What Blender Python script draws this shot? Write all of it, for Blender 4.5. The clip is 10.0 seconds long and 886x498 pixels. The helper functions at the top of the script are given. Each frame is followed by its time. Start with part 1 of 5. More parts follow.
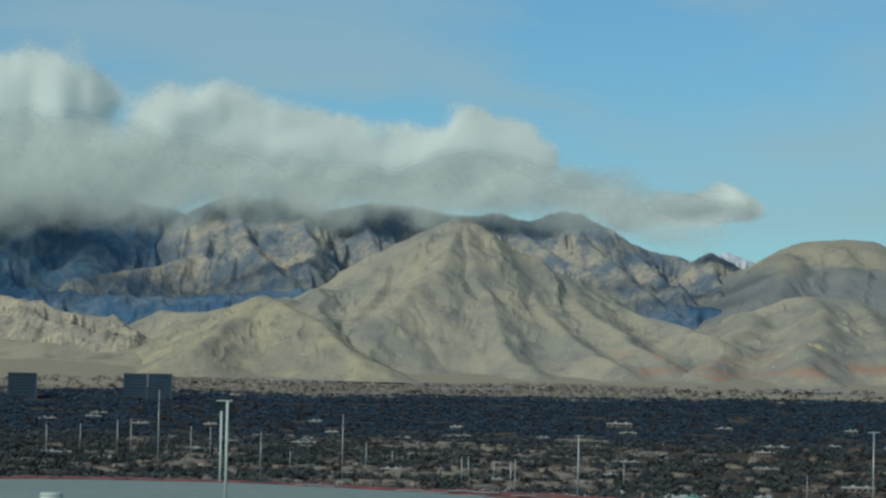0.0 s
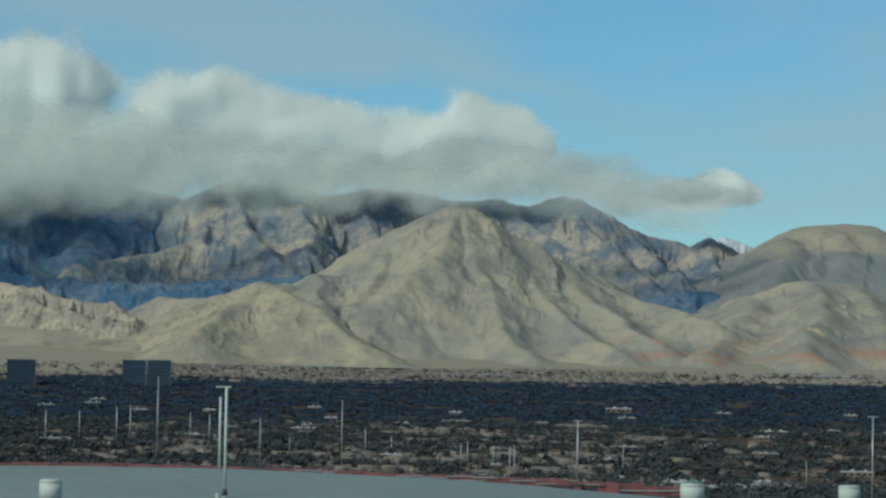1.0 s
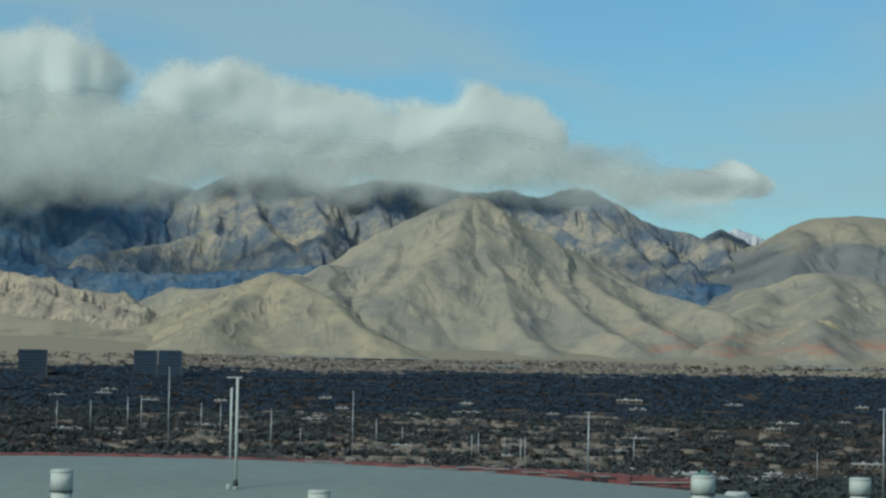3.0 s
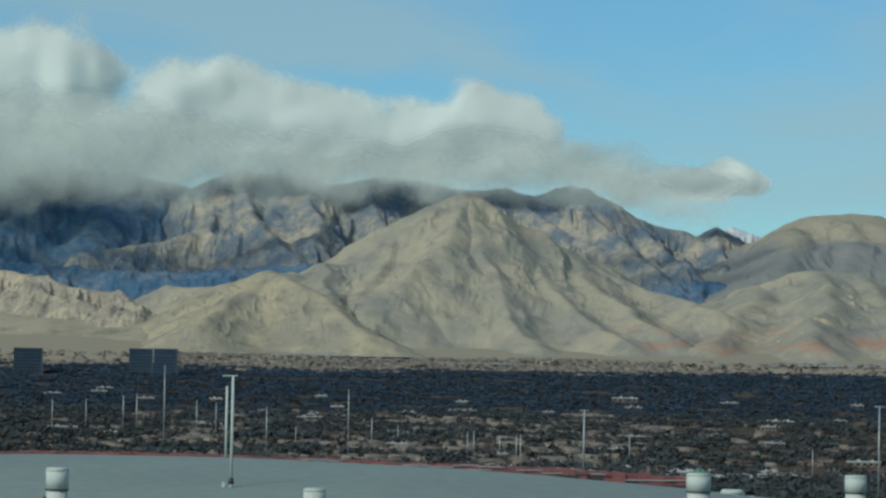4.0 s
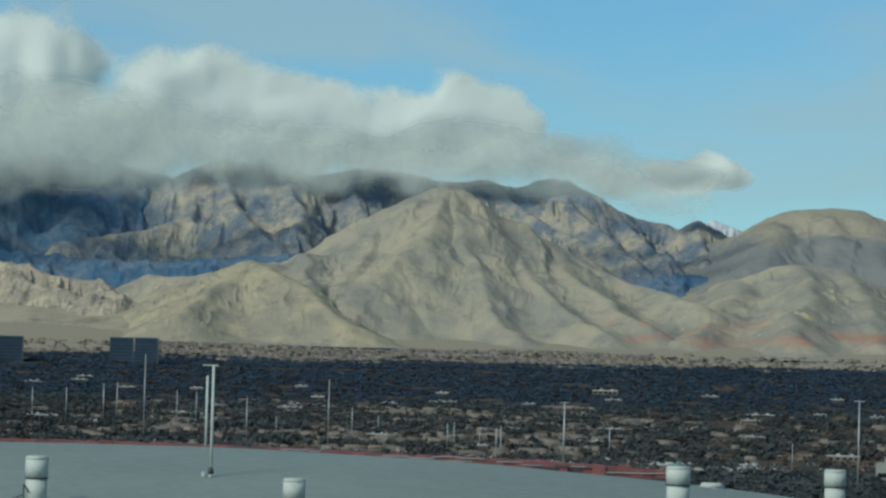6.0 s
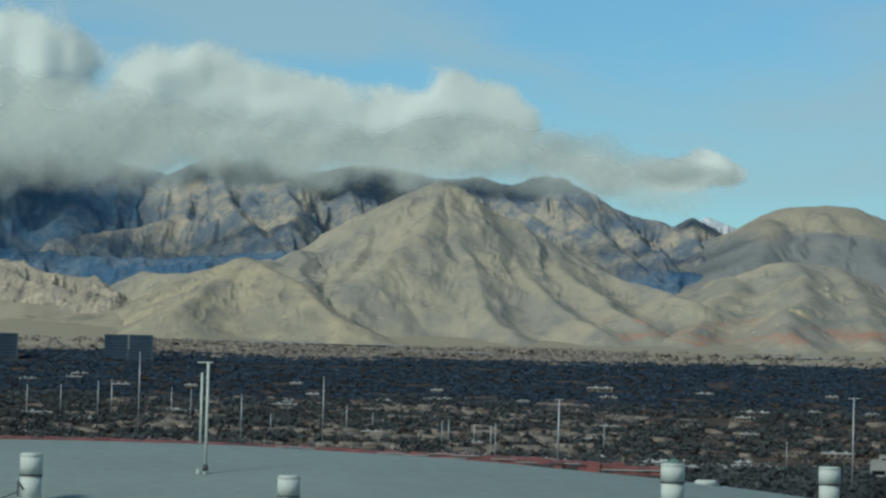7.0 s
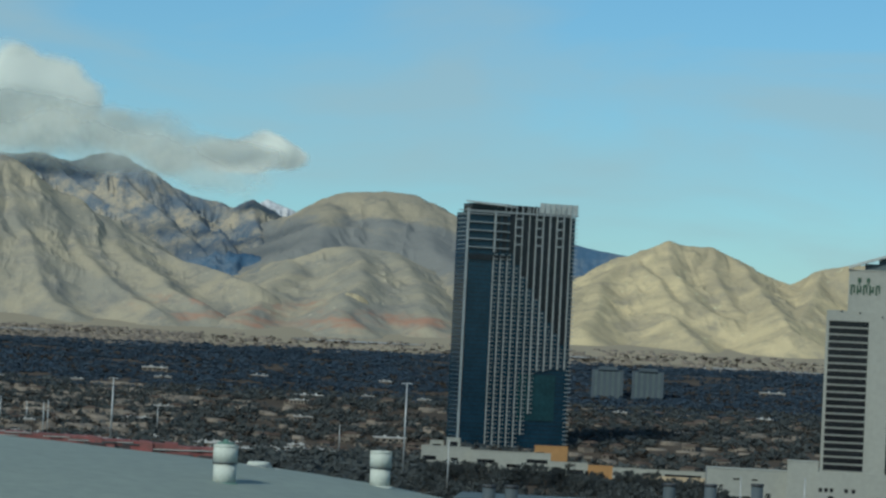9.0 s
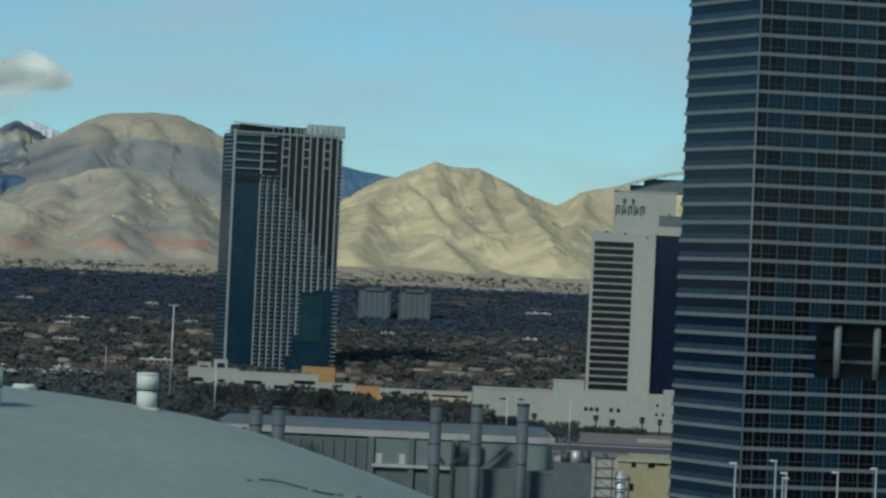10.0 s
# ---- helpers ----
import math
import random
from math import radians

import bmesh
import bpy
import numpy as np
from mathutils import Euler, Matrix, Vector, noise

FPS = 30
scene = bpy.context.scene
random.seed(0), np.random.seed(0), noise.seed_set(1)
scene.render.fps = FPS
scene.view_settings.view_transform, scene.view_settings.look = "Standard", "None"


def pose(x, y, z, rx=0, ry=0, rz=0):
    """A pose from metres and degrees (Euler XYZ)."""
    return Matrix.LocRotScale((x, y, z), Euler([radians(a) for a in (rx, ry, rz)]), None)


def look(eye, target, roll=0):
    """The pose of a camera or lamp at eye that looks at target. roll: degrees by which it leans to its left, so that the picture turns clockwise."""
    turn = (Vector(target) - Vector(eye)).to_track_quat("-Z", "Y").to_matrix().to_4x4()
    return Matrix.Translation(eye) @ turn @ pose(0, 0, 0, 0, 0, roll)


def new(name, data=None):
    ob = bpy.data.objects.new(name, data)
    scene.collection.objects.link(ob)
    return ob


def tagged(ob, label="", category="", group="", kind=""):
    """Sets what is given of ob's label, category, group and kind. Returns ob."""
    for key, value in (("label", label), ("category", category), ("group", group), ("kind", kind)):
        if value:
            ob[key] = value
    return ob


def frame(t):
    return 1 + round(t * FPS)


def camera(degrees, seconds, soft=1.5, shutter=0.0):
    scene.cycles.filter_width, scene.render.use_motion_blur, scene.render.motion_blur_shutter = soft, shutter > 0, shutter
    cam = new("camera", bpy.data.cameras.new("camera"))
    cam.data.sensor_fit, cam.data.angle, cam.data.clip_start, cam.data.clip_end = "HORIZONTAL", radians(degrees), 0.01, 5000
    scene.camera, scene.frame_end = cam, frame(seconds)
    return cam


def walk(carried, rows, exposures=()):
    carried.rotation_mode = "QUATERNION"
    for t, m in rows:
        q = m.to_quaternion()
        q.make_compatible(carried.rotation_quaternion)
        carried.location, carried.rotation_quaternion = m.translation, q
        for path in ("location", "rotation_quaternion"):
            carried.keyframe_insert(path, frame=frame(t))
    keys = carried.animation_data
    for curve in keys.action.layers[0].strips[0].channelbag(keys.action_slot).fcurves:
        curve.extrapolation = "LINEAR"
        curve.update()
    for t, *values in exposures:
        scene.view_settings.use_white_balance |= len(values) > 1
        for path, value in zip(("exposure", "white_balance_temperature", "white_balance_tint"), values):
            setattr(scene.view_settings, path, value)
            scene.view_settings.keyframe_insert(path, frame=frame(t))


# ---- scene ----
# A long lens at a high hotel window, turning where it is. x right, y ahead, z up.
EYE = 70.0
cam = camera(16.0, 10.0, soft=2.6)
# seconds, yaw, pitch, roll
ROWS = [
    (0.0, -0.000, 2.770, -1.100),
    (0.5, -0.172, 2.544, -1.176),
    (1.0, -0.017, 2.507, -0.926),
    (1.5, 0.028, 2.499, -0.909),
    (2.0, 0.302, 2.460, -1.002),
    (2.5, 0.224, 2.374, -1.086),
    (4.0, 0.101, 2.309, -1.033),
    (4.5, 0.238, 2.210, -1.337),
    (5.0, 0.120, 2.349, -1.354),
    (5.5, 0.006, 2.124, -1.475),
    (6.0, -0.250, 2.158, -1.480),
    (7.5, -0.410, 1.991, -1.500),
    (8.0, -0.668, 1.692, -1.538),
    (8.1, -0.846, 1.710, -1.563),
    (8.3, -2.147, 1.842, -1.748),
    (8.5, -3.626, 1.992, -1.959),
    (9.0, -8.413, 2.066, -2.848),
    (9.5, -10.906, 1.538, -2.760),
    (10.0, -12.645, 0.835, -2.646),
]
EXPOSURES = [(0.0, -0.06, 5900, 0), (3.0, -0.01, 5900, 0), (7.0, 0.05, 5900, 0), (10.0, 0.05, 5900, 0)]
walk(cam, [(t, pose(0, 0, EYE, 90 + pitch, roll, yaw)) for t, yaw, pitch, roll in ROWS], EXPOSURES)

# ---- light ----
SUN_AZ, SUN_EL = -138.0, 35.0          # degrees right of straight ahead, and above the horizon


def toward(az, el):
    a, e = radians(az), radians(el)
    return Vector((math.sin(a) * math.cos(e), math.cos(a) * math.cos(e), math.sin(e)))


sun = new("sun", bpy.data.lights.new("sun", "SUN"))
sun.data.energy, sun.data.angle, sun.data.color = 2.4, radians(12.0), (1.0, 0.915, 0.76)
sun.matrix_world = look((0, 0, 900), Vector((0, 0, 900)) - toward(SUN_AZ, SUN_EL))

world = bpy.data.worlds.new("sky")
scene.world = world
world.use_nodes = True
wn, wl = world.node_tree.nodes, world.node_tree.links
wn.clear()


def wnode(kind, **values):
    n = wn.new(kind)
    for k, v in values.items():
        n.inputs[k].default_value = v
    return n


sky = wn.new("ShaderNodeTexSky")
sky.sky_type, sky.sun_disc = "NISHITA", False
sky.sun_elevation, sky.sun_rotation = radians(SUN_EL), radians(SUN_AZ)
sky.air_density, sky.dust_density, sky.ozone_density = 1.0, 0.2, 4.0
wcoord = wn.new("ShaderNodeTexCoord")
wmap = wn.new("ShaderNodeMapping")
wmap.inputs["Scale"].default_value = (5.0, 5.0, 20.0)
wmap.inputs["Rotation"].default_value = (0.0, radians(8), 0.0)
wl.new(wcoord.outputs["Generated"], wmap.inputs["Vector"])
veil = wnode("ShaderNodeTexNoise", Scale=1.3, Detail=5.0, Roughness=0.5, Distortion=0.4)
wl.new(wmap.outputs["Vector"], veil.inputs["Vector"])
vramp = wn.new("ShaderNodeMapRange")
vramp.inputs["From Min"].default_value, vramp.inputs["From Max"].default_value = 0.43, 0.62
vramp.inputs["To Min"].default_value, vramp.inputs["To Max"].default_value = 0.0, 0.55
wl.new(veil.outputs["Fac"], vramp.inputs["Value"])
tint = wn.new("ShaderNodeMix")
tint.data_type, tint.blend_type = "RGBA", "MULTIPLY"
tint.inputs["Factor"].default_value = 1.0
tint.inputs["B"].default_value = (0.66, 0.88, 0.97, 1)
wl.new(sky.outputs["Color"], tint.inputs["A"])
wmix = wn.new("ShaderNodeMix")
wmix.data_type = "RGBA"
wmix.inputs["B"].default_value = (4.3, 5.35, 5.55, 1)       # thin high cloud in sunlight
wl.new(vramp.outputs["Result"], wmix.inputs["Factor"])
wl.new(tint.outputs["Result"], wmix.inputs["A"])
wback = wnode("ShaderNodeBackground", Strength=0.083)
wout = wn.new("ShaderNodeOutputWorld")
wl.new(wmix.outputs["Result"], wback.inputs["Color"])
wl.new(wback.outputs["Background"], wout.inputs["Surface"])


# ---- materials ----
def material(name, colour, colour2=None, scale=1.0, rough=0.8, metal=0.0, bump=0.0, fine=6.0, vary=0.0, stretch=(1, 1, 1)):
    """A surface whose colour drifts between two tones at two scales, with a fine relief."""
    m = bpy.data.materials.new(name)
    m.use_nodes = True
    n, l = m.node_tree.nodes, m.node_tree.links
    b = n["Principled BSDF"]
    b.inputs["Roughness"].default_value, b.inputs["Metallic"].default_value = rough, metal
    colour2 = colour2 or tuple(c * 0.75 for c in colour)
    co = n.new("ShaderNodeNewGeometry")
    mp = n.new("ShaderNodeMapping")
    mp.inputs["Scale"].default_value = stretch
    l.new(co.outputs["Position"], mp.inputs["Vector"])
    big = n.new("ShaderNodeTexNoise")
    big.inputs["Scale"].default_value, big.inputs["Detail"].default_value = scale, 4
    small = n.new("ShaderNodeTexNoise")
    small.inputs["Scale"].default_value, small.inputs["Detail"].default_value = scale * fine, 3
    for t in (big, small):
        l.new(mp.outputs["Vector"], t.inputs["Vector"])
    add = n.new("ShaderNodeMath")
    add.operation = "ADD"
    l.new(big.outputs["Fac"], add.inputs[0])
    l.new(small.outputs["Fac"], add.inputs[1])
    rng = n.new("ShaderNodeMapRange")
    rng.inputs["From Min"].default_value, rng.inputs["From Max"].default_value = 0.72, 1.28
    l.new(add.outputs[0], rng.inputs["Value"])
    mix = n.new("ShaderNodeMix")
    mix.data_type = "RGBA"
    mix.inputs["A"].default_value, mix.inputs["B"].default_value = (*colour, 1), (*colour2, 1)
    l.new(rng.outputs["Result"], mix.inputs["Factor"])
    last = mix.outputs["Result"]
    if vary:
        info = n.new("ShaderNodeObjectInfo")
        isl = n.new("ShaderNodeNewGeometry")
        s = n.new("ShaderNodeMath")
        s.operation = "ADD"
        l.new(info.outputs["Random"], s.inputs[0])
        l.new(isl.outputs["Random Per Island"], s.inputs[1])
        r2 = n.new("ShaderNodeMapRange")
        r2.inputs["From Max"].default_value = 2.0
        r2.inputs["To Min"].default_value, r2.inputs["To Max"].default_value = 1 - vary, 1 + vary
        l.new(s.outputs[0], r2.inputs["Value"])
        sc = n.new("ShaderNodeVectorMath")
        sc.operation = "SCALE"
        l.new(last, sc.inputs[0])
        l.new(r2.outputs["Result"], sc.inputs["Scale"])
        last = sc.outputs["Vector"]
    l.new(last, b.inputs["Base Color"])
    if bump:
        bp = n.new("ShaderNodeBump")
        bp.inputs["Distance"].default_value = bump
        bp.inputs["Strength"].default_value = 0.7
        l.new(small.outputs["Fac"], bp.inputs["Height"])
        l.new(bp.outputs["Normal"], b.inputs["Normal"])
    return m


def glassy(name, colour, rough=0.08, vary=0.35, scale=0.1):
    """Dark coated facade glass: dark body, glossy coat."""
    m = material(name, colour, tuple(c * 0.6 for c in colour), scale, rough, 0.0, 0.0, 5.0, vary)
    b = m.node_tree.nodes["Principled BSDF"]
    b.inputs["IOR"].default_value = 1.45
    return m


M = {
    "desert": material("desert_ground", (0.11, 0.088, 0.068), (0.062, 0.053, 0.043), 0.012, 0.95, 0, 0.3, 9),
    "red_gravel": material("pinkish_gravel", (0.20, 0.155, 0.14), (0.14, 0.115, 0.108), 0.03, 0.95, 0, 0.05, 9),
    "panel": material("pale_blue_panel", (0.15, 0.19, 0.185), (0.115, 0.15, 0.15), 0.06, 0.7),
    "asphalt": material("asphalt", (0.06, 0.06, 0.062), (0.045, 0.045, 0.047), 0.05, 0.9),
    "concrete": material("pale_concrete", (0.35, 0.35, 0.335), (0.28, 0.28, 0.265), 0.05, 0.85),
    "leaf": material("dark_foliage", (0.050, 0.060, 0.064), (0.068, 0.074, 0.072), 0.05, 0.95, 0, 0, 6, 0.5),
    # far foliage, with the blue of distance haze mixed into its colour
    "leaf_haze": material("blue_green_foliage", (0.045, 0.072, 0.108), (0.062, 0.086, 0.115), 0.02, 0.95, 0, 0, 6, 0.6),
    "leaf_brown": material("winter_foliage", (0.075, 0.062, 0.05), (0.055, 0.048, 0.042), 0.05, 0.95, 0, 0, 6, 0.5),
    "stucco": material("pale_stucco", (0.26, 0.225, 0.185), (0.15, 0.132, 0.112), 0.06, 0.9, 0, 0, 8, 0.35),
    "tile": material("roof_tiles", (0.085, 0.062, 0.05), (0.13, 0.10, 0.082), 0.03, 0.9, 0, 0, 8, 0.5),
    "white_roof": material("white_roof", (0.50, 0.50, 0.48), (0.36, 0.36, 0.345), 0.04, 0.8, 0, 0, 8, 0.2),
    "white": material("white_render", (0.33, 0.34, 0.305), (0.28, 0.29, 0.26), 0.03, 0.8, 0, 0.02, 12),
    "orange": material("orange_render", (0.40, 0.22, 0.085), (0.32, 0.18, 0.07), 0.05, 0.85),
    "tan": material("tan_render", (0.50, 0.40, 0.26), (0.42, 0.33, 0.22), 0.05, 0.85),
    "yellow": material("yellow_render", (0.34, 0.305, 0.185), (0.28, 0.25, 0.155), 0.08, 0.85),
    "membrane": material("roof_membrane", (0.255, 0.30, 0.262), (0.205, 0.245, 0.22), 0.025, 0.75, 0, 0.04, 14),
    "seam": material("dark_seam", (0.08, 0.085, 0.085), None, 0.3, 0.8),
    "red": material("faded_red_tiles", (0.27, 0.085, 0.08), (0.15, 0.075, 0.07), 0.12, 0.85, 0, 0.1, 8, 0.45),
    "vent_paint": material("white_metal_paint", (0.56, 0.60, 0.54), (0.46, 0.50, 0.45), 0.25, 0.85, 0, 0.01, 8),
    "green": material("green_copper", (0.10, 0.22, 0.18), (0.16, 0.26, 0.22), 0.4, 0.7),
    "steel": material("galvanised_steel", (0.50, 0.52, 0.52), (0.40, 0.42, 0.42), 0.3, 0.5, 0.5),
    "dark_steel": material("dark_steel", (0.075, 0.08, 0.085), (0.05, 0.052, 0.055), 0.3, 0.6, 0.3),
    "stack": material("weathered_stack", (0.10, 0.125, 0.14), (0.07, 0.09, 0.10), 0.12, 0.7, 0.2),
    "cladding": material("blue_grey_cladding", (0.10, 0.132, 0.138), (0.07, 0.096, 0.102), 0.05, 0.7),
    "window_dark": glassy("dark_window", (0.018, 0.02, 0.024), 0.12),
    "tower_glass": glassy("teal_tower_glass", (0.013, 0.047, 0.080), 0.12, 0.3),
    "teal_field": glassy("flush_teal_glass", (0.018, 0.062, 0.076), 0.15, 0.1),
    "tower_recess": glassy("dark_recess_glass", (0.02, 0.022, 0.026), 0.2, 0.3),
    "tower_fin": material("grey_tower_concrete", (0.30, 0.335, 0.34), (0.24, 0.275, 0.28), 0.05, 0.8),
    "navy_glass": glassy("navy_glass", (0.006, 0.012, 0.034), 0.15, 0.1),
    "blue_glass": glassy("blue_glass", (0.0035, 0.017, 0.042), 0.06, 0.6, 0.15),
    "blue_glass_dark": glassy("dark_blue_glass", (0.004, 0.006, 0.010), 0.06, 0.5, 0.15),
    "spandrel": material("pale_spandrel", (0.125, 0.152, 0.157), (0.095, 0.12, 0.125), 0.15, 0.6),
    "rail_glass": glassy("frosted_rail_glass", (0.022, 0.048, 0.074), 0.15, 0.3, 0.2),
    "teal_pane": glassy("teal_pane", (0.005, 0.026, 0.046), 0.08, 0.5, 0.2),
    "canopy": material("pale_canopy", (0.46, 0.50, 0.48), (0.36, 0.40, 0.39), 0.1, 0.6),
    "mullion": material("mullion", (0.12, 0.15, 0.17), None, 0.3, 0.5, 0.4),
    "bar": material("dim_glazing_bar", (0.045, 0.06, 0.07), None, 0.3, 0.5, 0.3),
    "office": glassy("blue_office_glass", (0.035, 0.058, 0.092), 0.3),
    "sign_green": material("green_sign", (0.03, 0.09, 0.05), None, 0.5, 0.6),
    # distant concrete, bluish haze included in the base colour
    "far_tower": material("hazy_tower_concrete", (0.075, 0.10, 0.12), (0.06, 0.082, 0.10), 0.02, 0.8),
}


for key in ("blue_glass", "blue_glass_dark", "teal_pane", "rail_glass", "window_dark"):
    M[key].node_tree.nodes["Principled BSDF"].inputs["Specular IOR Level"].default_value = 0.3
for key in ("leaf", "leaf_haze", "leaf_brown", "desert", "tile", "stucco"):
    M[key].node_tree.nodes["Principled BSDF"].inputs["Specular IOR Level"].default_value = 0.05


def rock(name, low, high, dark, scale, belt=None):
    """Bare desert rock: two tones of stone in ragged patches, dark scrub, and a belt of denser scrub between two heights."""
    m = bpy.data.materials.new(name)
    m.use_nodes = True
    n, l = m.node_tree.nodes, m.node_tree.links
    b = n["Principled BSDF"]
    b.inputs["Roughness"].default_value = 1.0
    b.inputs["Specular IOR Level"].default_value = 0.0
    geo = n.new("ShaderNodeNewGeometry")

    def noise_at(s, detail=6, rough=0.6, stretch=(1, 1, 1), rot=0.0):
        mp = n.new("ShaderNodeMapping")
        mp.inputs["Scale"].default_value = stretch
        mp.inputs["Rotation"].default_value = (0, rot, 0)
        l.new(geo.outputs["Position"], mp.inputs["Vector"])
        t = n.new("ShaderNodeTexNoise")
        t.inputs["Scale"].default_value, t.inputs["Detail"].default_value, t.inputs["Roughness"].default_value = s, detail, rough
        l.new(mp.outputs["Vector"], t.inputs["Vector"])
        return t.outputs["Fac"]

    def ramp(value, a, c):
        r = n.new("ShaderNodeMapRange")
        r.interpolation_type = "SMOOTHSTEP"
        r.inputs["From Min"].default_value, r.inputs["From Max"].default_value = a, c
        l.new(value, r.inputs["Value"])
        return r.outputs["Result"]

    def blend(a, c, f):
        x = n.new("ShaderNodeMix")
        x.data_type = "RGBA"
        for key, v in (("A", a), ("B", c)):
            if isinstance(v, tuple):
                x.inputs[key].default_value = (*v, 1)
            else:
                l.new(v, x.inputs[key])
        l.new(f, x.inputs["Factor"])
        return x.outputs["Result"]

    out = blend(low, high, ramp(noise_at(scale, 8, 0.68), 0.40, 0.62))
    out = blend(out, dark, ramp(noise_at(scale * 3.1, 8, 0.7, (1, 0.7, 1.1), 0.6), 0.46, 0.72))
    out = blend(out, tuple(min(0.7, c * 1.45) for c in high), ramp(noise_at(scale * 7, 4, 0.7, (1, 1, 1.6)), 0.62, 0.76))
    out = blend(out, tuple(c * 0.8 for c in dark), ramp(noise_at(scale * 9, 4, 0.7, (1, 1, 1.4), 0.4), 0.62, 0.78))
    if belt:
        z0, z1, tone, x0, grain, much = belt
        sep, wob, up, down, side, amount = (n.new(k) for k in ("ShaderNodeSeparateXYZ", *["ShaderNodeMath"] * 5))
        l.new(geo.outputs["Position"], sep.inputs[0])
        wob.operation, wob.inputs[1].default_value = "MULTIPLY_ADD", 90.0
        l.new(noise_at(grain, 6, 0.6, (1, 1, 2.5)), wob.inputs[0])
        l.new(sep.outputs["Z"], wob.inputs[2])
        up.operation, down.operation, down.inputs[0].default_value = "MULTIPLY", "SUBTRACT", 1.0
        side.operation = amount.operation = "MULTIPLY"
        l.new(ramp(wob.outputs[0], z1 + 38, z1 + 55), down.inputs[1])
        l.new(ramp(wob.outputs[0], z0 + 35, z0 + 60), up.inputs[0])
        l.new(down.outputs[0], up.inputs[1])
        l.new(up.outputs[0], side.inputs[0])
        l.new(ramp(sep.outputs["X"], x0, x0 + 120), side.inputs[1])
        l.new(side.outputs[0], amount.inputs[0])
        amount.inputs[1].default_value = much
        if much < 1:
            l.new(ramp(noise_at(0.013, 6, 0.66, (0.6, 0.6, 3.0)), 0.44, 0.60), amount.inputs[1])
        out = blend(out, tone, amount.outputs[0])
    l.new(out, b.inputs["Base Color"])
    bp = n.new("ShaderNodeBump")
    bp.inputs["Distance"].default_value, bp.inputs["Strength"].default_value = 2.5, 0.35
    l.new(noise_at(scale * 5, 6, 0.65), bp.inputs["Height"])
    l.new(bp.outputs["Normal"], b.inputs["Normal"])
    return m


M["rock_tan"] = rock("tan_desert_rock", (0.30, 0.285, 0.235), (0.40, 0.355, 0.26), (0.225, 0.22, 0.20), 0.009, belt=(108.0, 130.0, (0.40, 0.235, 0.165), 130.0, 0.02, 0.7))
M["rock_pale"] = rock("pale_sandstone", (0.31, 0.275, 0.22), (0.48, 0.41, 0.30), (0.17, 0.16, 0.145), 0.03)
M["rock_ochre"] = rock("ochre_desert_rock", (0.32, 0.29, 0.22), (0.43, 0.37, 0.25), (0.23, 0.215, 0.18), 0.012)
# cliff stone: tan is its own, the grey tones are tinted blue for haze
M["rock_cliff_haze"] = rock("grey_cliff_rock", (0.14, 0.175, 0.215), (0.40, 0.355, 0.275), (0.10, 0.145, 0.20), 0.013)
M["rock_yellow"] = rock("yellow_desert_rock", (0.43, 0.365, 0.24), (0.60, 0.50, 0.305), (0.34, 0.30, 0.22), 0.009)
# far rock: blue haze and cloud shade put into its base tones
M["rock_haze"] = rock("distant_blue_rock", (0.075, 0.140, 0.225), (0.15, 0.195, 0.245), (0.055, 0.115, 0.195), 0.022)
M["rock_banded"] = rock("banded_desert_rock", (0.30, 0.275, 0.215), (0.38, 0.335, 0.245), (0.21, 0.205, 0.18), 0.010, belt=(175.0, 262.0, (0.225, 0.23, 0.22), -9000.0, 0.011, 1.0))
M["snow"] = material("snow", (0.80, 0.82, 0.84), (0.35, 0.36, 0.38), 0.02, 0.9, 0, 0, 6)
M["foothill"] = rock("foothill_soil", (0.33, 0.295, 0.22), (0.41, 0.36, 0.26), (0.22, 0.20, 0.155), 0.008)


# the valley soil gives way to pale fan gravel towards the mountains
gn, gl = M["desert"].node_tree.nodes, M["desert"].node_tree.links
g_bsdf = gn["Principled BSDF"]
g_old = g_bsdf.inputs["Base Color"].links[0].from_socket
g_geo, g_len, g_map, g_mix, g_noise, g_add = (gn.new(k) for k in ("ShaderNodeNewGeometry", "ShaderNodeVectorMath", "ShaderNodeMapRange", "ShaderNodeMix", "ShaderNodeTexNoise", "ShaderNodeMath"))
g_len.operation, g_mix.data_type, g_add.operation = "LENGTH", "RGBA", "MULTIPLY_ADD"
g_noise.inputs["Scale"].default_value, g_noise.inputs["Detail"].default_value = 0.01, 5
g_add.inputs[1].default_value = 260.0
g_map.inputs["From Min"].default_value, g_map.inputs["From Max"].default_value = 3560.0, 3680.0
gl.new(g_geo.outputs["Position"], g_len.inputs[0])
gl.new(g_geo.outputs["Position"], g_noise.inputs["Vector"])
gl.new(g_noise.outputs["Fac"], g_add.inputs[0])
gl.new(g_len.outputs["Value"], g_add.inputs[2])
gl.new(g_add.outputs[0], g_map.inputs["Value"])
gl.new(g_map.outputs["Result"], g_mix.inputs["Factor"])
gl.new(g_old, g_mix.inputs["A"])
g_mix.inputs["B"].default_value = (0.34, 0.295, 0.215, 1)
gl.new(g_mix.outputs["Result"], g_bsdf.inputs["Base Color"])


# ---- mesh tools ----
def spot(az, d, z=0.0):
    """A place on the plan: degrees right of straight ahead, metres from the eye's plumb line, height."""
    return Vector((d * math.sin(radians(az)), d * math.cos(radians(az)), z))


def height_at(el, d):
    """The height that shows at el degrees above eye level, d metres away."""
    return EYE + d * math.tan(radians(el))


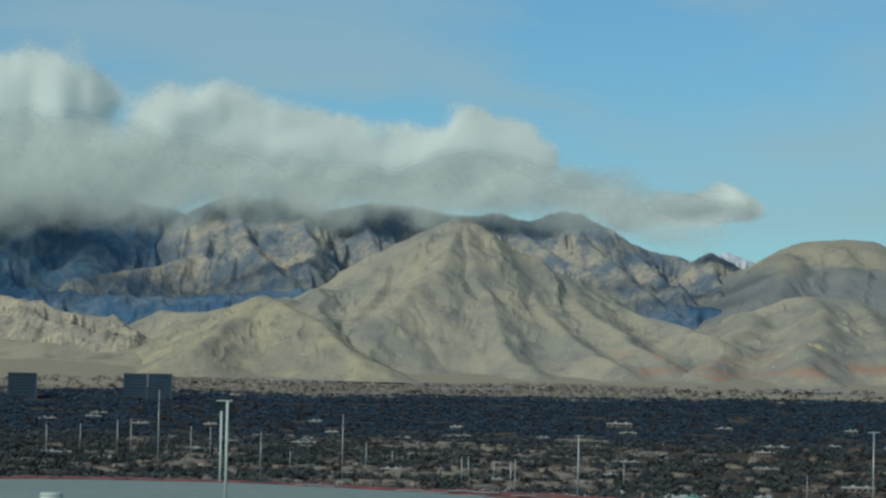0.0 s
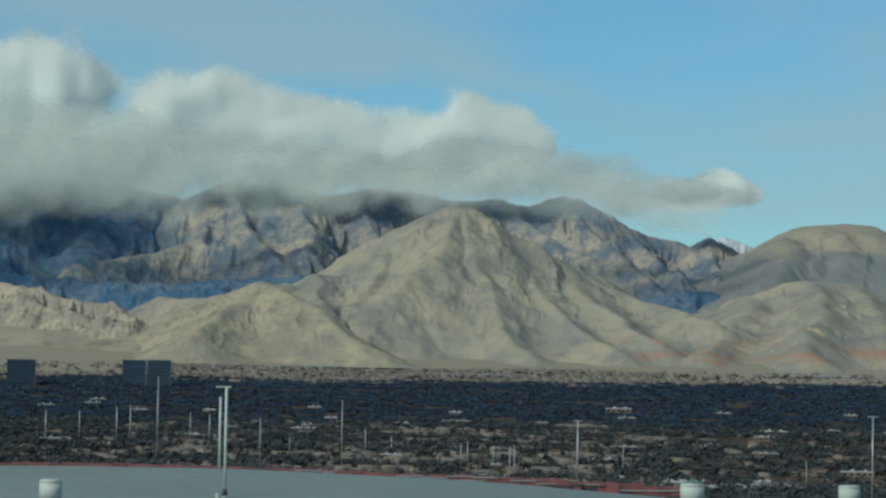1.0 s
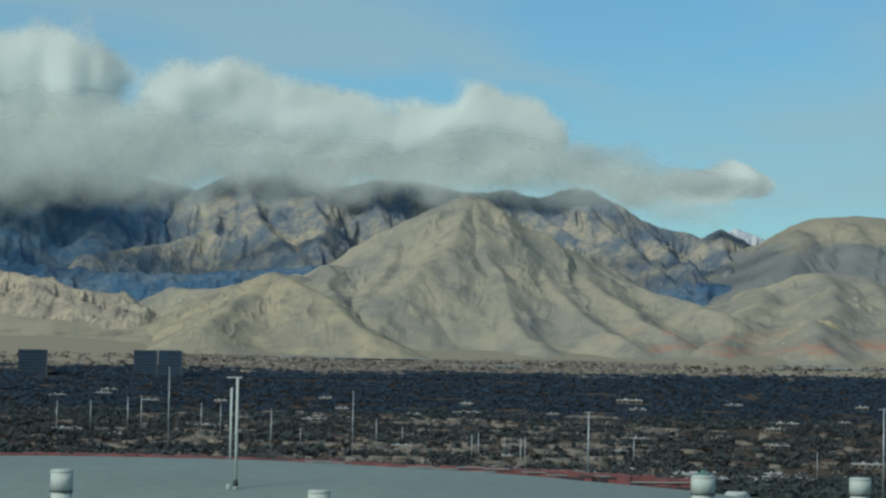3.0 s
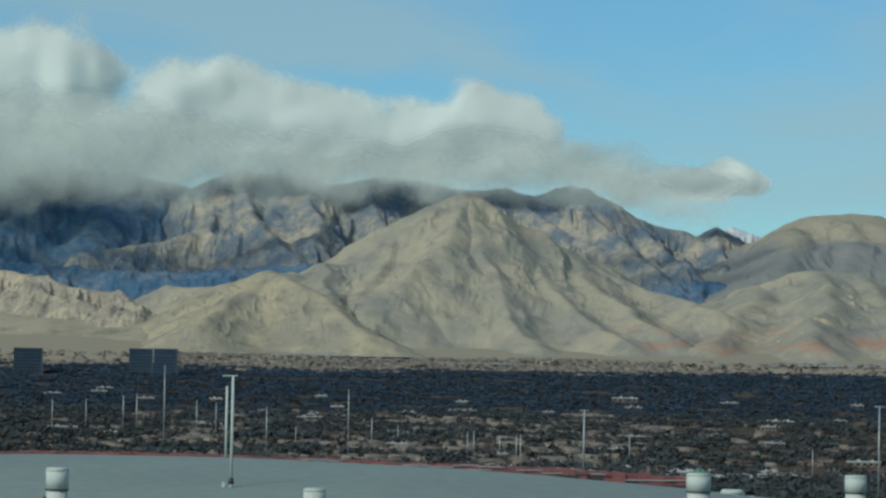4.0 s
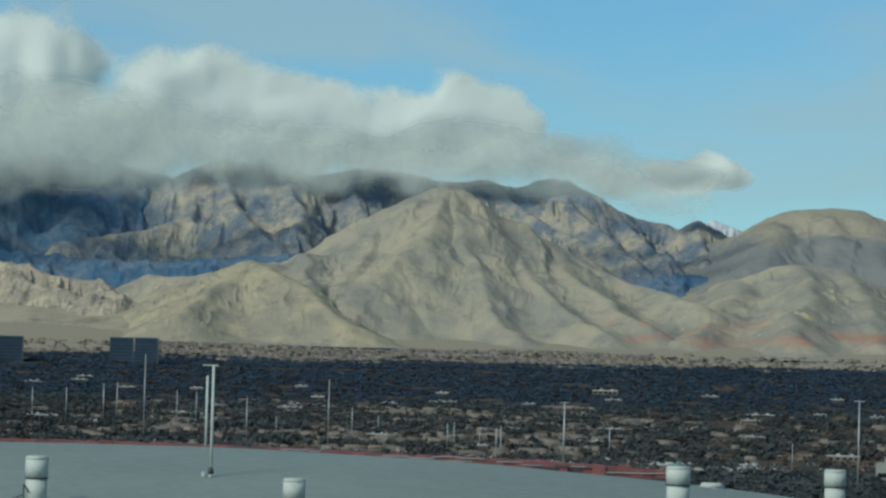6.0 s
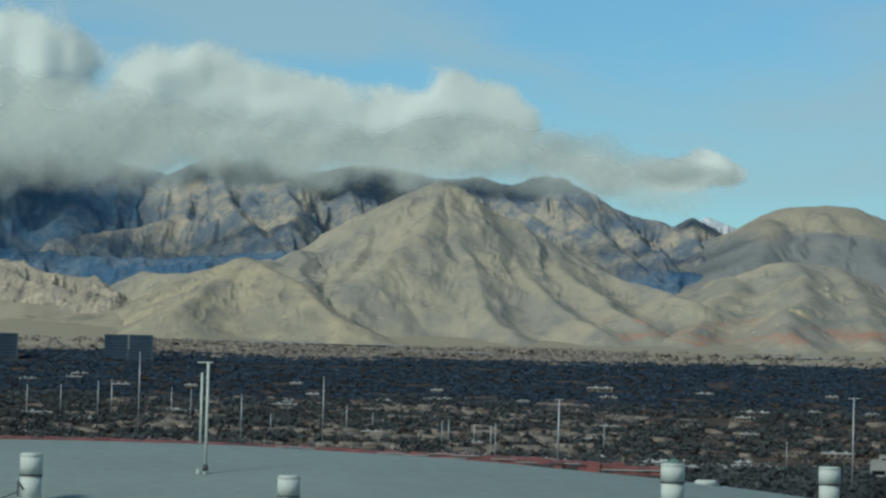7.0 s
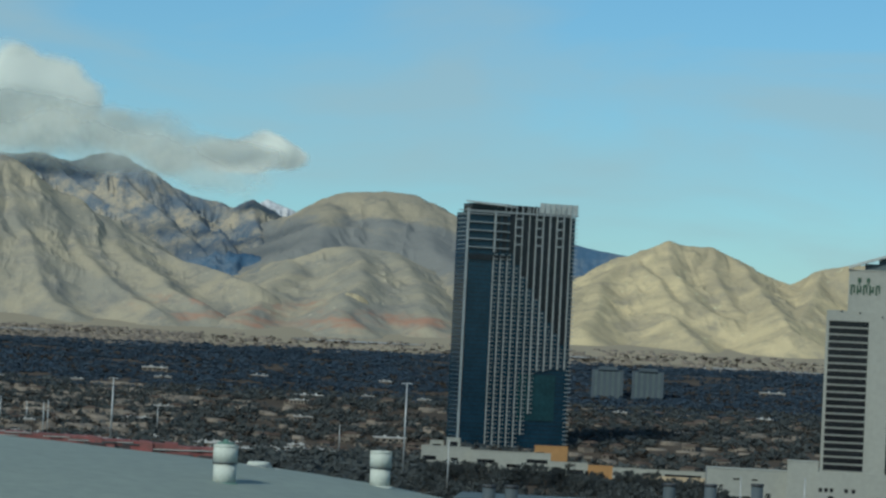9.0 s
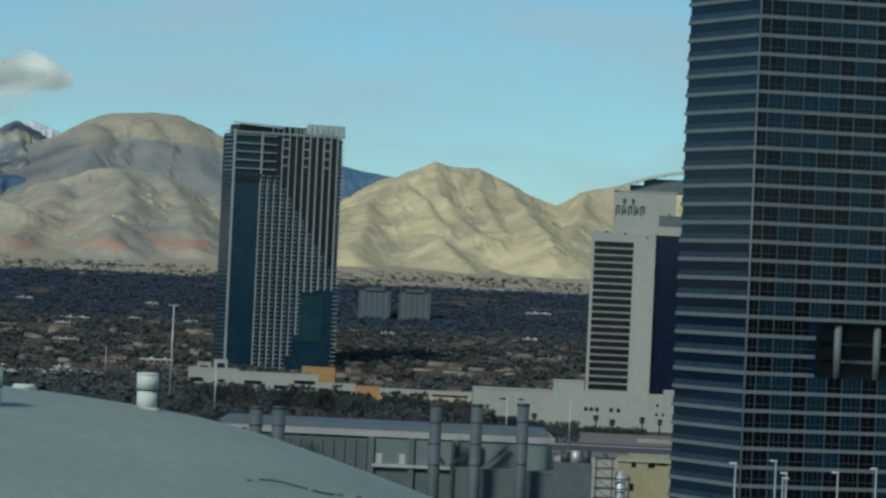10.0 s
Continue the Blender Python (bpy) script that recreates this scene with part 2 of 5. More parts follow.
def box(bm, x0, x1, y0, y1, z0, z1):
    v = [bm.verts.new(p) for p in ((x0, y0, z0), (x1, y0, z0), (x1, y1, z0), (x0, y1, z0), (x0, y0, z1), (x1, y0, z1), (x1, y1, z1), (x0, y1, z1))]
    for f in ((3, 2, 1, 0), (4, 5, 6, 7), (0, 1, 5, 4), (1, 2, 6, 5), (2, 3, 7, 6), (3, 0, 4, 7)):
        bm.faces.new([v[i] for i in f])


def boxes(*rows):
    bm = bmesh.new()
    for r in rows:
        box(bm, *r)
    return bm


def drum(bm, r0, r1, z0, z1, n=20, cx=0.0, cy=0.0):
    """An upright tapered cylinder."""
    a = [bm.verts.new((cx + r0 * math.cos(2 * math.pi * i / n), cy + r0 * math.sin(2 * math.pi * i / n), z0)) for i in range(n)]
    c = [bm.verts.new((cx + r1 * math.cos(2 * math.pi * i / n), cy + r1 * math.sin(2 * math.pi * i / n), z1)) for i in range(n)]
    for i in range(n):
        f = bm.faces.new((a[i], a[(i + 1) % n], c[(i + 1) % n], c[i]))
        f.smooth = True
    bm.faces.new(c)
    bm.faces.new(a[::-1])


def drums(*rows, n=20):
    bm = bmesh.new()
    for r in rows:
        drum(bm, *r[:4], n, *r[4:])
    return bm


def beam(bm, a, b, w):
    """A square bar from a to b."""
    a, b = Vector(a), Vector(b)
    q = (b - a).to_track_quat("Z", "Y").to_matrix()
    h = w / 2
    vs = [bm.verts.new(p + q @ Vector(c)) for p in (a, b) for c in ((-h, -h, 0), (h, -h, 0), (h, h, 0), (-h, h, 0))]
    for f in ((3, 2, 1, 0), (4, 5, 6, 7), (0, 1, 5, 4), (1, 2, 6, 5), (2, 3, 7, 6), (3, 0, 4, 7)):
        bm.faces.new([vs[i] for i in f])


def mesh_of(name, bm, mat):
    me = bpy.data.meshes.new(name)
    bm.normal_update()
    bm.to_mesh(me)
    bm.free()
    me.materials.append(mat)
    return me


def part(name, bm, mat, parent, label=""):
    """One mesh object under a thing or a part."""
    ob = new(name, bm if isinstance(bm, bpy.types.Mesh) else mesh_of(name, bm, mat))
    ob.parent = parent
    return tagged(ob, label)


def thing(name, m, label, category, group="", kind=""):
    ob = new(name)
    ob.matrix_world = m
    return tagged(ob, label, category, group, kind)


def array_mesh(name, verts, faces, mat, smooth=False):
    me = bpy.data.meshes.new(name)
    faces = np.asarray(faces, dtype=np.int32)
    k = faces.shape[1]
    me.vertices.add(len(verts))
    me.vertices.foreach_set("co", np.asarray(verts, dtype=np.float32).ravel())
    me.loops.add(faces.size)
    me.loops.foreach_set("vertex_index", faces.ravel())
    me.polygons.add(len(faces))
    me.polygons.foreach_set("loop_start", np.arange(0, faces.size, k, dtype=np.int32))
    me.update(calc_edges=True)
    if smooth:
        me.polygons.foreach_set("use_smooth", np.ones(len(faces), dtype=bool))
    me.materials.append(mat)
    return me


def grid_faces(nu, nv):
    """Faces of a grid of nu by nv points, the second index running fastest."""
    i = np.arange(nu - 1)[:, None] * nv + np.arange(nv - 1)[None, :]
    i = i.ravel()
    return np.stack([i, i + nv, i + nv + 1, i + 1], -1)


TABLE = np.random.RandomState(5).rand(256, 256)


def vnoise(x, y):
    """Smooth lattice noise, 0 to 1."""
    xi, yi = np.floor(x).astype(int), np.floor(y).astype(int)
    fx, fy = x - xi, y - yi
    fx, fy = fx * fx * fx * (fx * (fx * 6 - 15) + 10), fy * fy * fy * (fy * (fy * 6 - 15) + 10)
    a, b = TABLE[xi % 256, yi % 256], TABLE[(xi + 1) % 256, yi % 256]
    c, d = TABLE[xi % 256, (yi + 1) % 256], TABLE[(xi + 1) % 256, (yi + 1) % 256]
    return (a * (1 - fx) + b * fx) * (1 - fy) + (c * (1 - fx) + d * fx) * fy


def fbm(x, y, octaves=5, gain=0.5):
    s, a, t = 0.0, 1.0, 0.0
    for k in range(octaves):
        s, t = s + a * vnoise(x * 2 ** k + 17.3 * k, y * 2 ** k + 9.1 * k), t + a
        a *= gain
    return s / t


def ridged(x, y, octaves=5, gain=0.55):
    s, a, t = 0.0, 1.0, 0.0
    for k in range(octaves):
        s, t = s + a * (1 - np.abs(2 * vnoise(x * 2 ** k + 31.7 * k, y * 2 ** k + 5.3 * k) - 1)), t + a
        a *= gain
    return s / t


def ground_z(d):
    """The valley floor: level under the city, rising as a long fan to the foot of the mountains."""
    k = np.clip((np.asarray(d, dtype=float) - 2250.0) / 1450.0, 0, None)
    return 92.0 * np.where(k < 1, k ** 1.15, 1 + 1.15 * (k - 1))


# ---- ground ----
rs = np.concatenate([np.linspace(0.0, 2200, 40), np.linspace(2230, 4900, 110)])
azs = np.radians(np.linspace(-180, 180, 361))
A, R_ = np.meshgrid(azs, rs, indexing="ij")
Z = ground_z(R_) + (fbm(R_ * np.sin(A) / 160 + 50, R_ * np.cos(A) / 160 + 50, 3) - 0.5) * 6 * np.clip((R_ - 2300) / 600, 0, 1) - 0.3
ground = new("ground", array_mesh("ground", np.stack([R_ * np.sin(A), R_ * np.cos(A), Z], -1).reshape(-1, 3), grid_faces(361, 150)[:, ::-1], M["desert"], True))
tagged(ground, "dusty tan desert valley floor rising to the foothills", "ground", kind="structure")


# ---- mountains ----
def terrain(name, ridges, span, mat, label, steep=2.0, gully=0.5, cut=34.0, rough=5.0, wind=12.0, seed=0.0, cols=700, rows_n=150, curve=1.35, blunt=9.0, melt=9.0):
    """Mountain land over a stretch (bearings, distances): slopes fall from ridge lines of (bearing, elevation, distance), and gullies run down them."""
    a0, a1, d0, d1 = span
    ag, dg = np.meshgrid(np.linspace(a0, a1, cols), np.linspace(d0, d1, rows_n), indexing="ij")
    x, y = dg * np.sin(np.radians(ag)), dg * np.cos(np.radians(ag))
    wx_ = x + (fbm(x / 95 + seed, y / 95, 4) - 0.5) * 2 * wind
    wy_ = y + (fbm(x / 95 + seed + 40, y / 95 + 11, 4) - 0.5) * 2 * wind
    whole, top, f = np.zeros_like(x), np.zeros_like(x), np.ones_like(x)
    for ridge in ridges:
        one = np.zeros_like(x)
        for (aa, ea, da), (ab, eb, db) in zip(ridge[:-1], ridge[1:]):
            p, q = spot(aa, da), spot(ab, db)
            ha, hb = height_at(ea, da) - float(ground_z(da)), height_at(eb, db) - float(ground_z(db))
            ex, ey = q.x - p.x, q.y - p.y
            ll = math.hypot(ex, ey) or 1.0
            t = np.clip(((wx_ - p.x) * ex + (wy_ - p.y) * ey) / ll ** 2, 0, 1)
            far = np.sqrt((wx_ - p.x - t * ex) ** 2 + (wy_ - p.y - t * ey) ** 2 + blunt ** 2) - blunt
            h = np.maximum(ha + (hb - ha) * t, 1.0)
            wide = steep * h + 12
            val = h * np.clip(1 - far / wide, 0, 1) ** curve
            f = np.minimum(f, far / wide)
            one = np.maximum(one, val)
        top = np.maximum(top, one)
        low, high = np.minimum(whole, one), np.maximum(whole, one)
        whole = high + melt * 0.5 * np.exp(-(high - low) / melt) * np.clip(low / 10, 0, 1)
    whole = top + (whole - top) * np.clip(f * 6, 0, 1)
    bend = (fbm(x / 70 + seed, y / 70 + 5, 3) - 0.5) * 46
    vale = 1 - ridged((x + bend) / cut + seed, (y + bend) / (cut * 3.0) + seed, 4, 0.5)
    best = whole * (1 - gully * (vale - 0.3) * np.clip(f * 5, 0, 1) * (1 - 0.5 * f))
    best += (ridged(x / 46 + seed, y / 46, 5, 0.5) - 0.6) * rough * np.clip(best / 40, 0, 1) * (0.35 + 0.65 * np.clip(f * 6, 0, 1))
    z = ground_z(dg) - 4 + best
    ob = new(name, array_mesh(name, np.stack([x, y, z], -1).reshape(-1, 3), grid_faces(cols, rows_n)[:, ::-1], M[mat], True))
    return tagged(ob, label, "mountain", kind="structure")


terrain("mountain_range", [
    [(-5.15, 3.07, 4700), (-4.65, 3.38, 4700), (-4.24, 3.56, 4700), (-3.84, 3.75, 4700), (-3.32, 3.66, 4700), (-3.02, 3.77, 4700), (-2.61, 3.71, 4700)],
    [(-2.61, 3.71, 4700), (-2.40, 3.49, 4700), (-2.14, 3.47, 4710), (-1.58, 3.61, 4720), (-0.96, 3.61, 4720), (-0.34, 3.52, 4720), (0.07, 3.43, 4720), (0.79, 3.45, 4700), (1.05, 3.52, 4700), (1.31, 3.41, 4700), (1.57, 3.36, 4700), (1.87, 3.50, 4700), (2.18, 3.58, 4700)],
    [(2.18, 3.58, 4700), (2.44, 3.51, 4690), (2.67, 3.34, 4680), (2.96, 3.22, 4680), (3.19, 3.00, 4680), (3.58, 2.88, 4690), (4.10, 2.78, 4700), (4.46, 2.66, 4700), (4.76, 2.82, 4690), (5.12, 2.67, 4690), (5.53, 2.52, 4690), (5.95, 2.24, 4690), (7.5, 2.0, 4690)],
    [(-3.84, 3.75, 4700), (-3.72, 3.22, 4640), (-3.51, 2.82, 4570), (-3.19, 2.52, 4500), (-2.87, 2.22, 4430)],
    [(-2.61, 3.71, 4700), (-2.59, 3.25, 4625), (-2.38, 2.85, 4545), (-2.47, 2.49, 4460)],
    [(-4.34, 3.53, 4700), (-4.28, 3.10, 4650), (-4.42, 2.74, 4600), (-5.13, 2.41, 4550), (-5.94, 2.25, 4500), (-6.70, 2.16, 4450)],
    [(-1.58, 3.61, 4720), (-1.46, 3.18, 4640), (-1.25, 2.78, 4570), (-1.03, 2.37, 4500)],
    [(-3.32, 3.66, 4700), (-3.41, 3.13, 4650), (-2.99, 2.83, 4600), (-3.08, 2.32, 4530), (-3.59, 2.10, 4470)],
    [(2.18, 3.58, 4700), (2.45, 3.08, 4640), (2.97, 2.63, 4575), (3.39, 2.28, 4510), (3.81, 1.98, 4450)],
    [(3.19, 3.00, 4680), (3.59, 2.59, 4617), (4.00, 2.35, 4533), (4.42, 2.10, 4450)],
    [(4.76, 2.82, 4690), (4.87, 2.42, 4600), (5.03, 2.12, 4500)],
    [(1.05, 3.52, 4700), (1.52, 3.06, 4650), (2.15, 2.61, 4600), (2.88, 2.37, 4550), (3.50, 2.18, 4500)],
], (-8, 8, 4330, 4780), "rock_cliff_haze", "grey and tan sandstone cliffs under low cloud, greys tinted blue for haze", 1.05, 0.30, 24, 22, 12, 3.1, 1000, 130, 1.0, 4.0, 8.0)
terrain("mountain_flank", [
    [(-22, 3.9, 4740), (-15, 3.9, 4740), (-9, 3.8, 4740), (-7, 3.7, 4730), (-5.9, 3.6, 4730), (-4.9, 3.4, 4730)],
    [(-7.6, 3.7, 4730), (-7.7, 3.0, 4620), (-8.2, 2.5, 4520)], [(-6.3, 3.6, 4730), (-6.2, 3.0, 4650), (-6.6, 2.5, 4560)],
], (-23, -4, 4400, 4790), "rock_haze", "mountain flank under the cloud, haze and shade in its blue colour", 1.1, 0.35, 30, 9, 10, 27.3, 600, 100, 1.0, 12.0)
# low terrain coloured blue to carry the shade below the cliffs
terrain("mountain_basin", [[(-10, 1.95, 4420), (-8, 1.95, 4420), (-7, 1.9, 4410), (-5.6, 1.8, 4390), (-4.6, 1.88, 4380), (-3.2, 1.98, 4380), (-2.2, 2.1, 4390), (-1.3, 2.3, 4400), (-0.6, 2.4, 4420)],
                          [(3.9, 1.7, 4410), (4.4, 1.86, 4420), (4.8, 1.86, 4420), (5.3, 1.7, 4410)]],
        (-11, 6, 4230, 4520), "rock_haze", "low basin below the cliffs, cloud shade in its blue colour", 2.0, 0.2, 40, 30, 30, 19.9, 700, 80, 1.1, 4.0)
terrain("mountain_peak", [
    [(-4.29, 1.57, 4100), (-3.88, 1.68, 4080), (-3.38, 1.90, 4060), (-2.81, 1.84, 4110), (-2.31, 2.08, 4150), (-1.89, 2.03, 4170), (-1.33, 2.24, 4190), (-1.13, 2.45, 4210), (-0.94, 2.69, 4220), (-0.69, 2.95, 4235), (-0.33, 3.13, 4245), (0.08, 3.31, 4250), (0.33, 3.40, 4250)],
    [(0.33, 3.40, 4250), (0.57, 3.26, 4255), (0.91, 2.99, 4260), (1.22, 2.80, 4265), (1.59, 2.46, 4270), (1.95, 2.44, 4260), (2.42, 2.18, 4240), (2.99, 1.91, 4200), (3.61, 1.67, 4150), (4.23, 1.51, 4080), (4.79, 1.33, 4000)],
    [(0.33, 3.40, 4250), (0.19, 2.97, 4168), (-0.06, 2.50, 4087), (-0.51, 2.08, 4005), (-1.11, 1.55, 3923), (-1.61, 1.02, 3842), (-2.11, 0.60, 3760)],
    [(0.33, 3.40, 4250), (0.50, 2.93, 4173), (0.56, 2.42, 4097), (0.78, 1.91, 4020), (1.05, 1.40, 3943), (1.37, 0.90, 3867), (1.58, 0.65, 3790)],
    [(1.22, 2.80, 4265), (1.44, 2.34, 4172), (1.76, 1.88, 4079), (2.23, 1.43, 3986), (2.70, 1.03, 3893), (3.22, 0.74, 3800)],
    [(-0.94, 2.69, 4220), (-1.08, 2.22, 4128), (-1.43, 1.80, 4035), (-1.77, 1.33, 3942), (-1.97, 0.91, 3850)],
    [(-2.31, 2.08, 4150), (-2.35, 1.72, 4025), (-2.08, 1.42, 3900)],
    [(1.95, 2.44, 4260), (2.32, 2.05, 4158), (2.79, 1.65, 4055), (3.36, 1.26, 3952), (3.93, 0.96, 3850)],
], (-7.5, 7, 3680, 4420), "rock_tan", "tan desert mountain with a sharp peak and gullied slopes", 1.6, 0.17, 30, 6, 16, 12.4, 1000, 210, 1.15, 5.0, 14.0)
terrain("mountain_spur", [
    [(-4.4, 1.5, 4110), (-3.88, 1.70, 4060), (-3.38, 1.92, 4020), (-2.91, 1.73, 3950), (-2.34, 1.47, 3880), (-1.92, 1.12, 3810), (-1.40, 0.77, 3740)],
    [(-3.38, 1.92, 4020), (-3.72, 1.53, 3940), (-4.17, 1.21, 3850), (-4.57, 0.89, 3760)],
], (-6.5, 0, 3660, 4200), "rock_ochre", "yellowish rounded spur before the peak", 1.9, 0.30, 26, 5, 14, 61.4, 420, 130, 1.25, 8.0, 12.0)
terrain("mountain_outcrop", [
    [(-11, 1.7, 4320), (-9.25, 1.82, 4300), (-8.25, 1.86, 4267), (-7.64, 1.77, 4233), (-7.34, 1.72, 4200), (-6.93, 1.53, 4167), (-6.12, 1.45, 4133), (-5.86, 1.25, 4100), (-5.5, 1.0, 4050)],
    [(-7.64, 1.77, 4233), (-7.4, 1.45, 4150), (-6.6, 1.22, 4080), (-5.9, 1.1, 4040)],
], (-12, -4.8, 3950, 4400), "rock_pale", "pale knobbly sandstone ridge in the sun", 1.3, 0.7, 18, 36, 14, 45.0, 420, 110, 1.1)
terrain("mountain_shelf", [
    [(-6.2, 1.2, 4330), (-5.60, 1.36, 4300), (-5.16, 1.61, 4250), (-4.85, 1.57, 4220), (-4.29, 1.61, 4190), (-3.57, 1.72, 4170), (-2.9, 1.9, 4200)],
], (-7.5, -2, 4020, 4420), "rock_tan", "low tan shoulder joining the ridges", 1.5, 0.4, 30, 6, 10, 8.7, 320, 90, 1.2)
terrain("mountain_dome", [
    [(5.2, 1.9, 4580), (5.54, 2.28, 4600), (5.74, 2.50, 4600), (6.04, 2.73, 4600), (6.39, 2.95, 4600), (6.64, 3.06, 4600), (7.15, 3.11, 4600), (7.66, 3.07, 4600), (8.06, 2.94, 4600), (8.47, 2.72, 4600), (9.10, 2.37, 4600), (10.05, 1.95, 4600), (11.10, 1.6, 4600), (12.2, 1.3, 4600)],
    [(6.39, 2.95, 4600), (6.25, 2.55, 4475), (5.95, 2.10, 4350)],
    [(7.15, 3.11, 4600), (7.36, 2.60, 4500), (7.27, 2.20, 4420), (6.97, 1.85, 4340)],
    [(8.06, 2.94, 4600), (8.0, 2.42, 4475), (8.37, 1.95, 4350), (8.9, 1.5, 4200)],
    [(9.10, 2.37, 4600), (9.3, 1.9, 4450), (9.7, 1.4, 4300)],
], (4.2, 13.2, 4050, 4760), "rock_banded", "rounded tan mountain with a dark scrub belt", 1.9, 0.16, 34, 7, 18, 21.9, 620, 170, 1.15, 14.0, 16.0)
terrain("mountain_ridge", [
    [(4.44, 1.28, 4250), (5.15, 1.53, 4280), (5.65, 1.80, 4300), (6.26, 2.04, 4300), (6.66, 2.08, 4300), (7.37, 2.02, 4300), (8.37, 1.66, 4300), (9.2, 1.3, 4260), (10.4, 1.0, 4200)],
    [(6.66, 2.08, 4300), (6.88, 1.65, 4100), (6.68, 1.15, 3900), (6.6, 0.7, 3780)],
    [(5.65, 1.80, 4300), (5.46, 1.41, 4125), (4.96, 0.98, 3950), (4.7, 0.7, 3820)],
    [(7.37, 2.02, 4300), (7.8, 1.5, 4120), (8.1, 1.0, 3930), (8.2, 0.7, 3820)],
], (3.2, 12, 3700, 4480), "rock_tan", "low tan ridge before the rounded mountain", 1.9, 0.18, 34, 6, 18, 83.1, 560, 170, 1.3, 10.0, 14.0)
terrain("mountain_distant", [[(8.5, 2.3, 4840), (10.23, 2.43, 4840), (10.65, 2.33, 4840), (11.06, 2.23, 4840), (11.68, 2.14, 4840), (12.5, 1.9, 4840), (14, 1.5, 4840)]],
        (8, 14.5, 4600, 4890), "rock_haze", "distant mountain ridge, haze in its blue-grey colour", 1.2, 0.4, 40, 6, 8, 33.3, 240, 60, 1.0)
terrain("mountain_snowcap", [[(4.5, 2.6, 4830), (4.9, 2.76, 4830), (5.08, 2.84, 4830), (5.3, 2.76, 4830), (5.55, 2.68, 4830), (5.8, 2.5, 4830), (6.1, 2.3, 4830)]],
        (4, 6.6, 4700, 4890), "snow", "far snow-dusted ridge in the saddle", 0.8, 0.6, 20, 14, 6, 91.0, 160, 60, 1.0)
terrain("mountain_hills", [
    [(9.6, 0.9, 3850), (10.2, 1.1, 3930), (10.59, 1.32, 4000), (11.09, 1.65, 4100), (11.59, 1.98, 4200), (11.79, 2.12, 4230), (12.0, 2.18, 4250), (12.19, 2.35, 4250), (12.37, 2.47, 4250)],
    [(12.37, 2.47, 4250), (12.60, 2.40, 4260), (12.9, 2.38, 4270), (13.11, 2.39, 4280), (13.42, 2.28, 4290), (13.74, 2.14, 4290), (14.21, 1.90, 4290), (14.75, 1.70, 4290), (14.95, 1.75, 4280), (15.18, 2.07, 4270), (15.79, 2.17, 4250), (16.61, 2.2, 4250), (18, 2.5, 4250), (20, 2.2, 4250), (26, 2.4, 4250)],
    [(11.79, 2.12, 4230), (12.0, 1.9, 4150), (12.3, 1.6, 4060), (12.6, 1.35, 3980)],
    [(12.37, 2.47, 4250), (12.40, 1.95, 4150), (12.75, 1.5, 4040), (13.2, 1.2, 3940)],
    [(13.11, 2.39, 4280), (13.24, 1.85, 4150), (13.6, 1.30, 4015), (13.9, 0.88, 3898)],
    [(13.42, 2.28, 4290), (13.96, 1.78, 4130), (14.39, 1.34, 3960), (14.72, 0.94, 3800)],
    [(11.09, 1.65, 4100), (11.1, 1.25, 3950), (10.9, 0.85, 3820)],
    [(12.2, 1.15, 3960), (12.45, 1.12, 3900), (12.8, 0.85, 3820), (13.1, 0.6, 3760)],
    [(15.18, 2.07, 4270), (15.1, 1.6, 4120), (14.9, 1.2, 3980)],
], (8.8, 27, 3680, 4420), "rock_yellow", "sunlit yellow desert hills with soft folds", 1.65, 0.22, 32, 6, 15, 44.2, 900, 190, 1.1, 4.0, 10.0)
terrain("mountain_foothill", [[(-24, 0.62, 4000), (-9, 0.68, 4000), (-5, 0.72, 3960), (-2, 0.66, 3900), (0, 0.66, 3900), (2.5, 0.66, 3900), (6, 0.7, 3920), (9, 0.66, 3920), (14, 0.6, 3900), (27, 0.62, 3900)],
                              [(-8.5, 1.05, 4100), (-6.5, 0.95, 4060), (-4.8, 0.98, 4020), (-3.6, 0.9, 3960)]],
        (-24, 27, 3560, 4200), "foothill", "low tan foothills sloping to the suburbs", 7.0, 0.16, 60, 2, 20, 55.0, 900, 80, 1.6)
terrain("pale_outcrop", [[(6.52, 1.17, 3930), (6.66, 1.25, 3925), (6.85, 1.23, 3925), (7.0, 1.15, 3930)]], (6.0, 7.5, 3870, 3980), "rock_yellow", "pale yellow rock outcrop catching the sun", 0.12, 0.6, 16, 9, 8, 35.0, 110, 50, 1.2, 2.0)

# ---- clouds ----
cloud_mat = bpy.data.materials.new("cloud")
cloud_mat.use_nodes = True
cn, cl = cloud_mat.node_tree.nodes, cloud_mat.node_tree.links
cb = cn["Principled BSDF"]
cb.inputs["Base Color"].default_value = (0.96, 0.99, 0.90, 1)
cb.inputs["Roughness"].default_value = 1.0
cb.inputs["Specular IOR Level"].default_value = 0.0
cb.inputs["Subsurface Weight"].default_value = 0.0
ca_ = cn.new("ShaderNodeAttribute")
ca_.attribute_name = "body"
ct, cm, cx = cn.new("ShaderNodeBsdfTranslucent"), cn.new("ShaderNodeMixShader"), cn.new("ShaderNodeBsdfTransparent")
ct.inputs["Color"].default_value = (0.96, 0.99, 0.90, 1)
cm.inputs["Fac"].default_value = 0.4
c2 = cn.new("ShaderNodeMixShader")
cl.new(cb.outputs["BSDF"], cm.inputs[1])
cl.new(ct.outputs["BSDF"], cm.inputs[2])
cl.new(ca_.outputs["Fac"], c2.inputs["Fac"])
cl.new(cx.outputs["BSDF"], c2.inputs[1])
cl.new(cm.outputs["Shader"], c2.inputs[2])
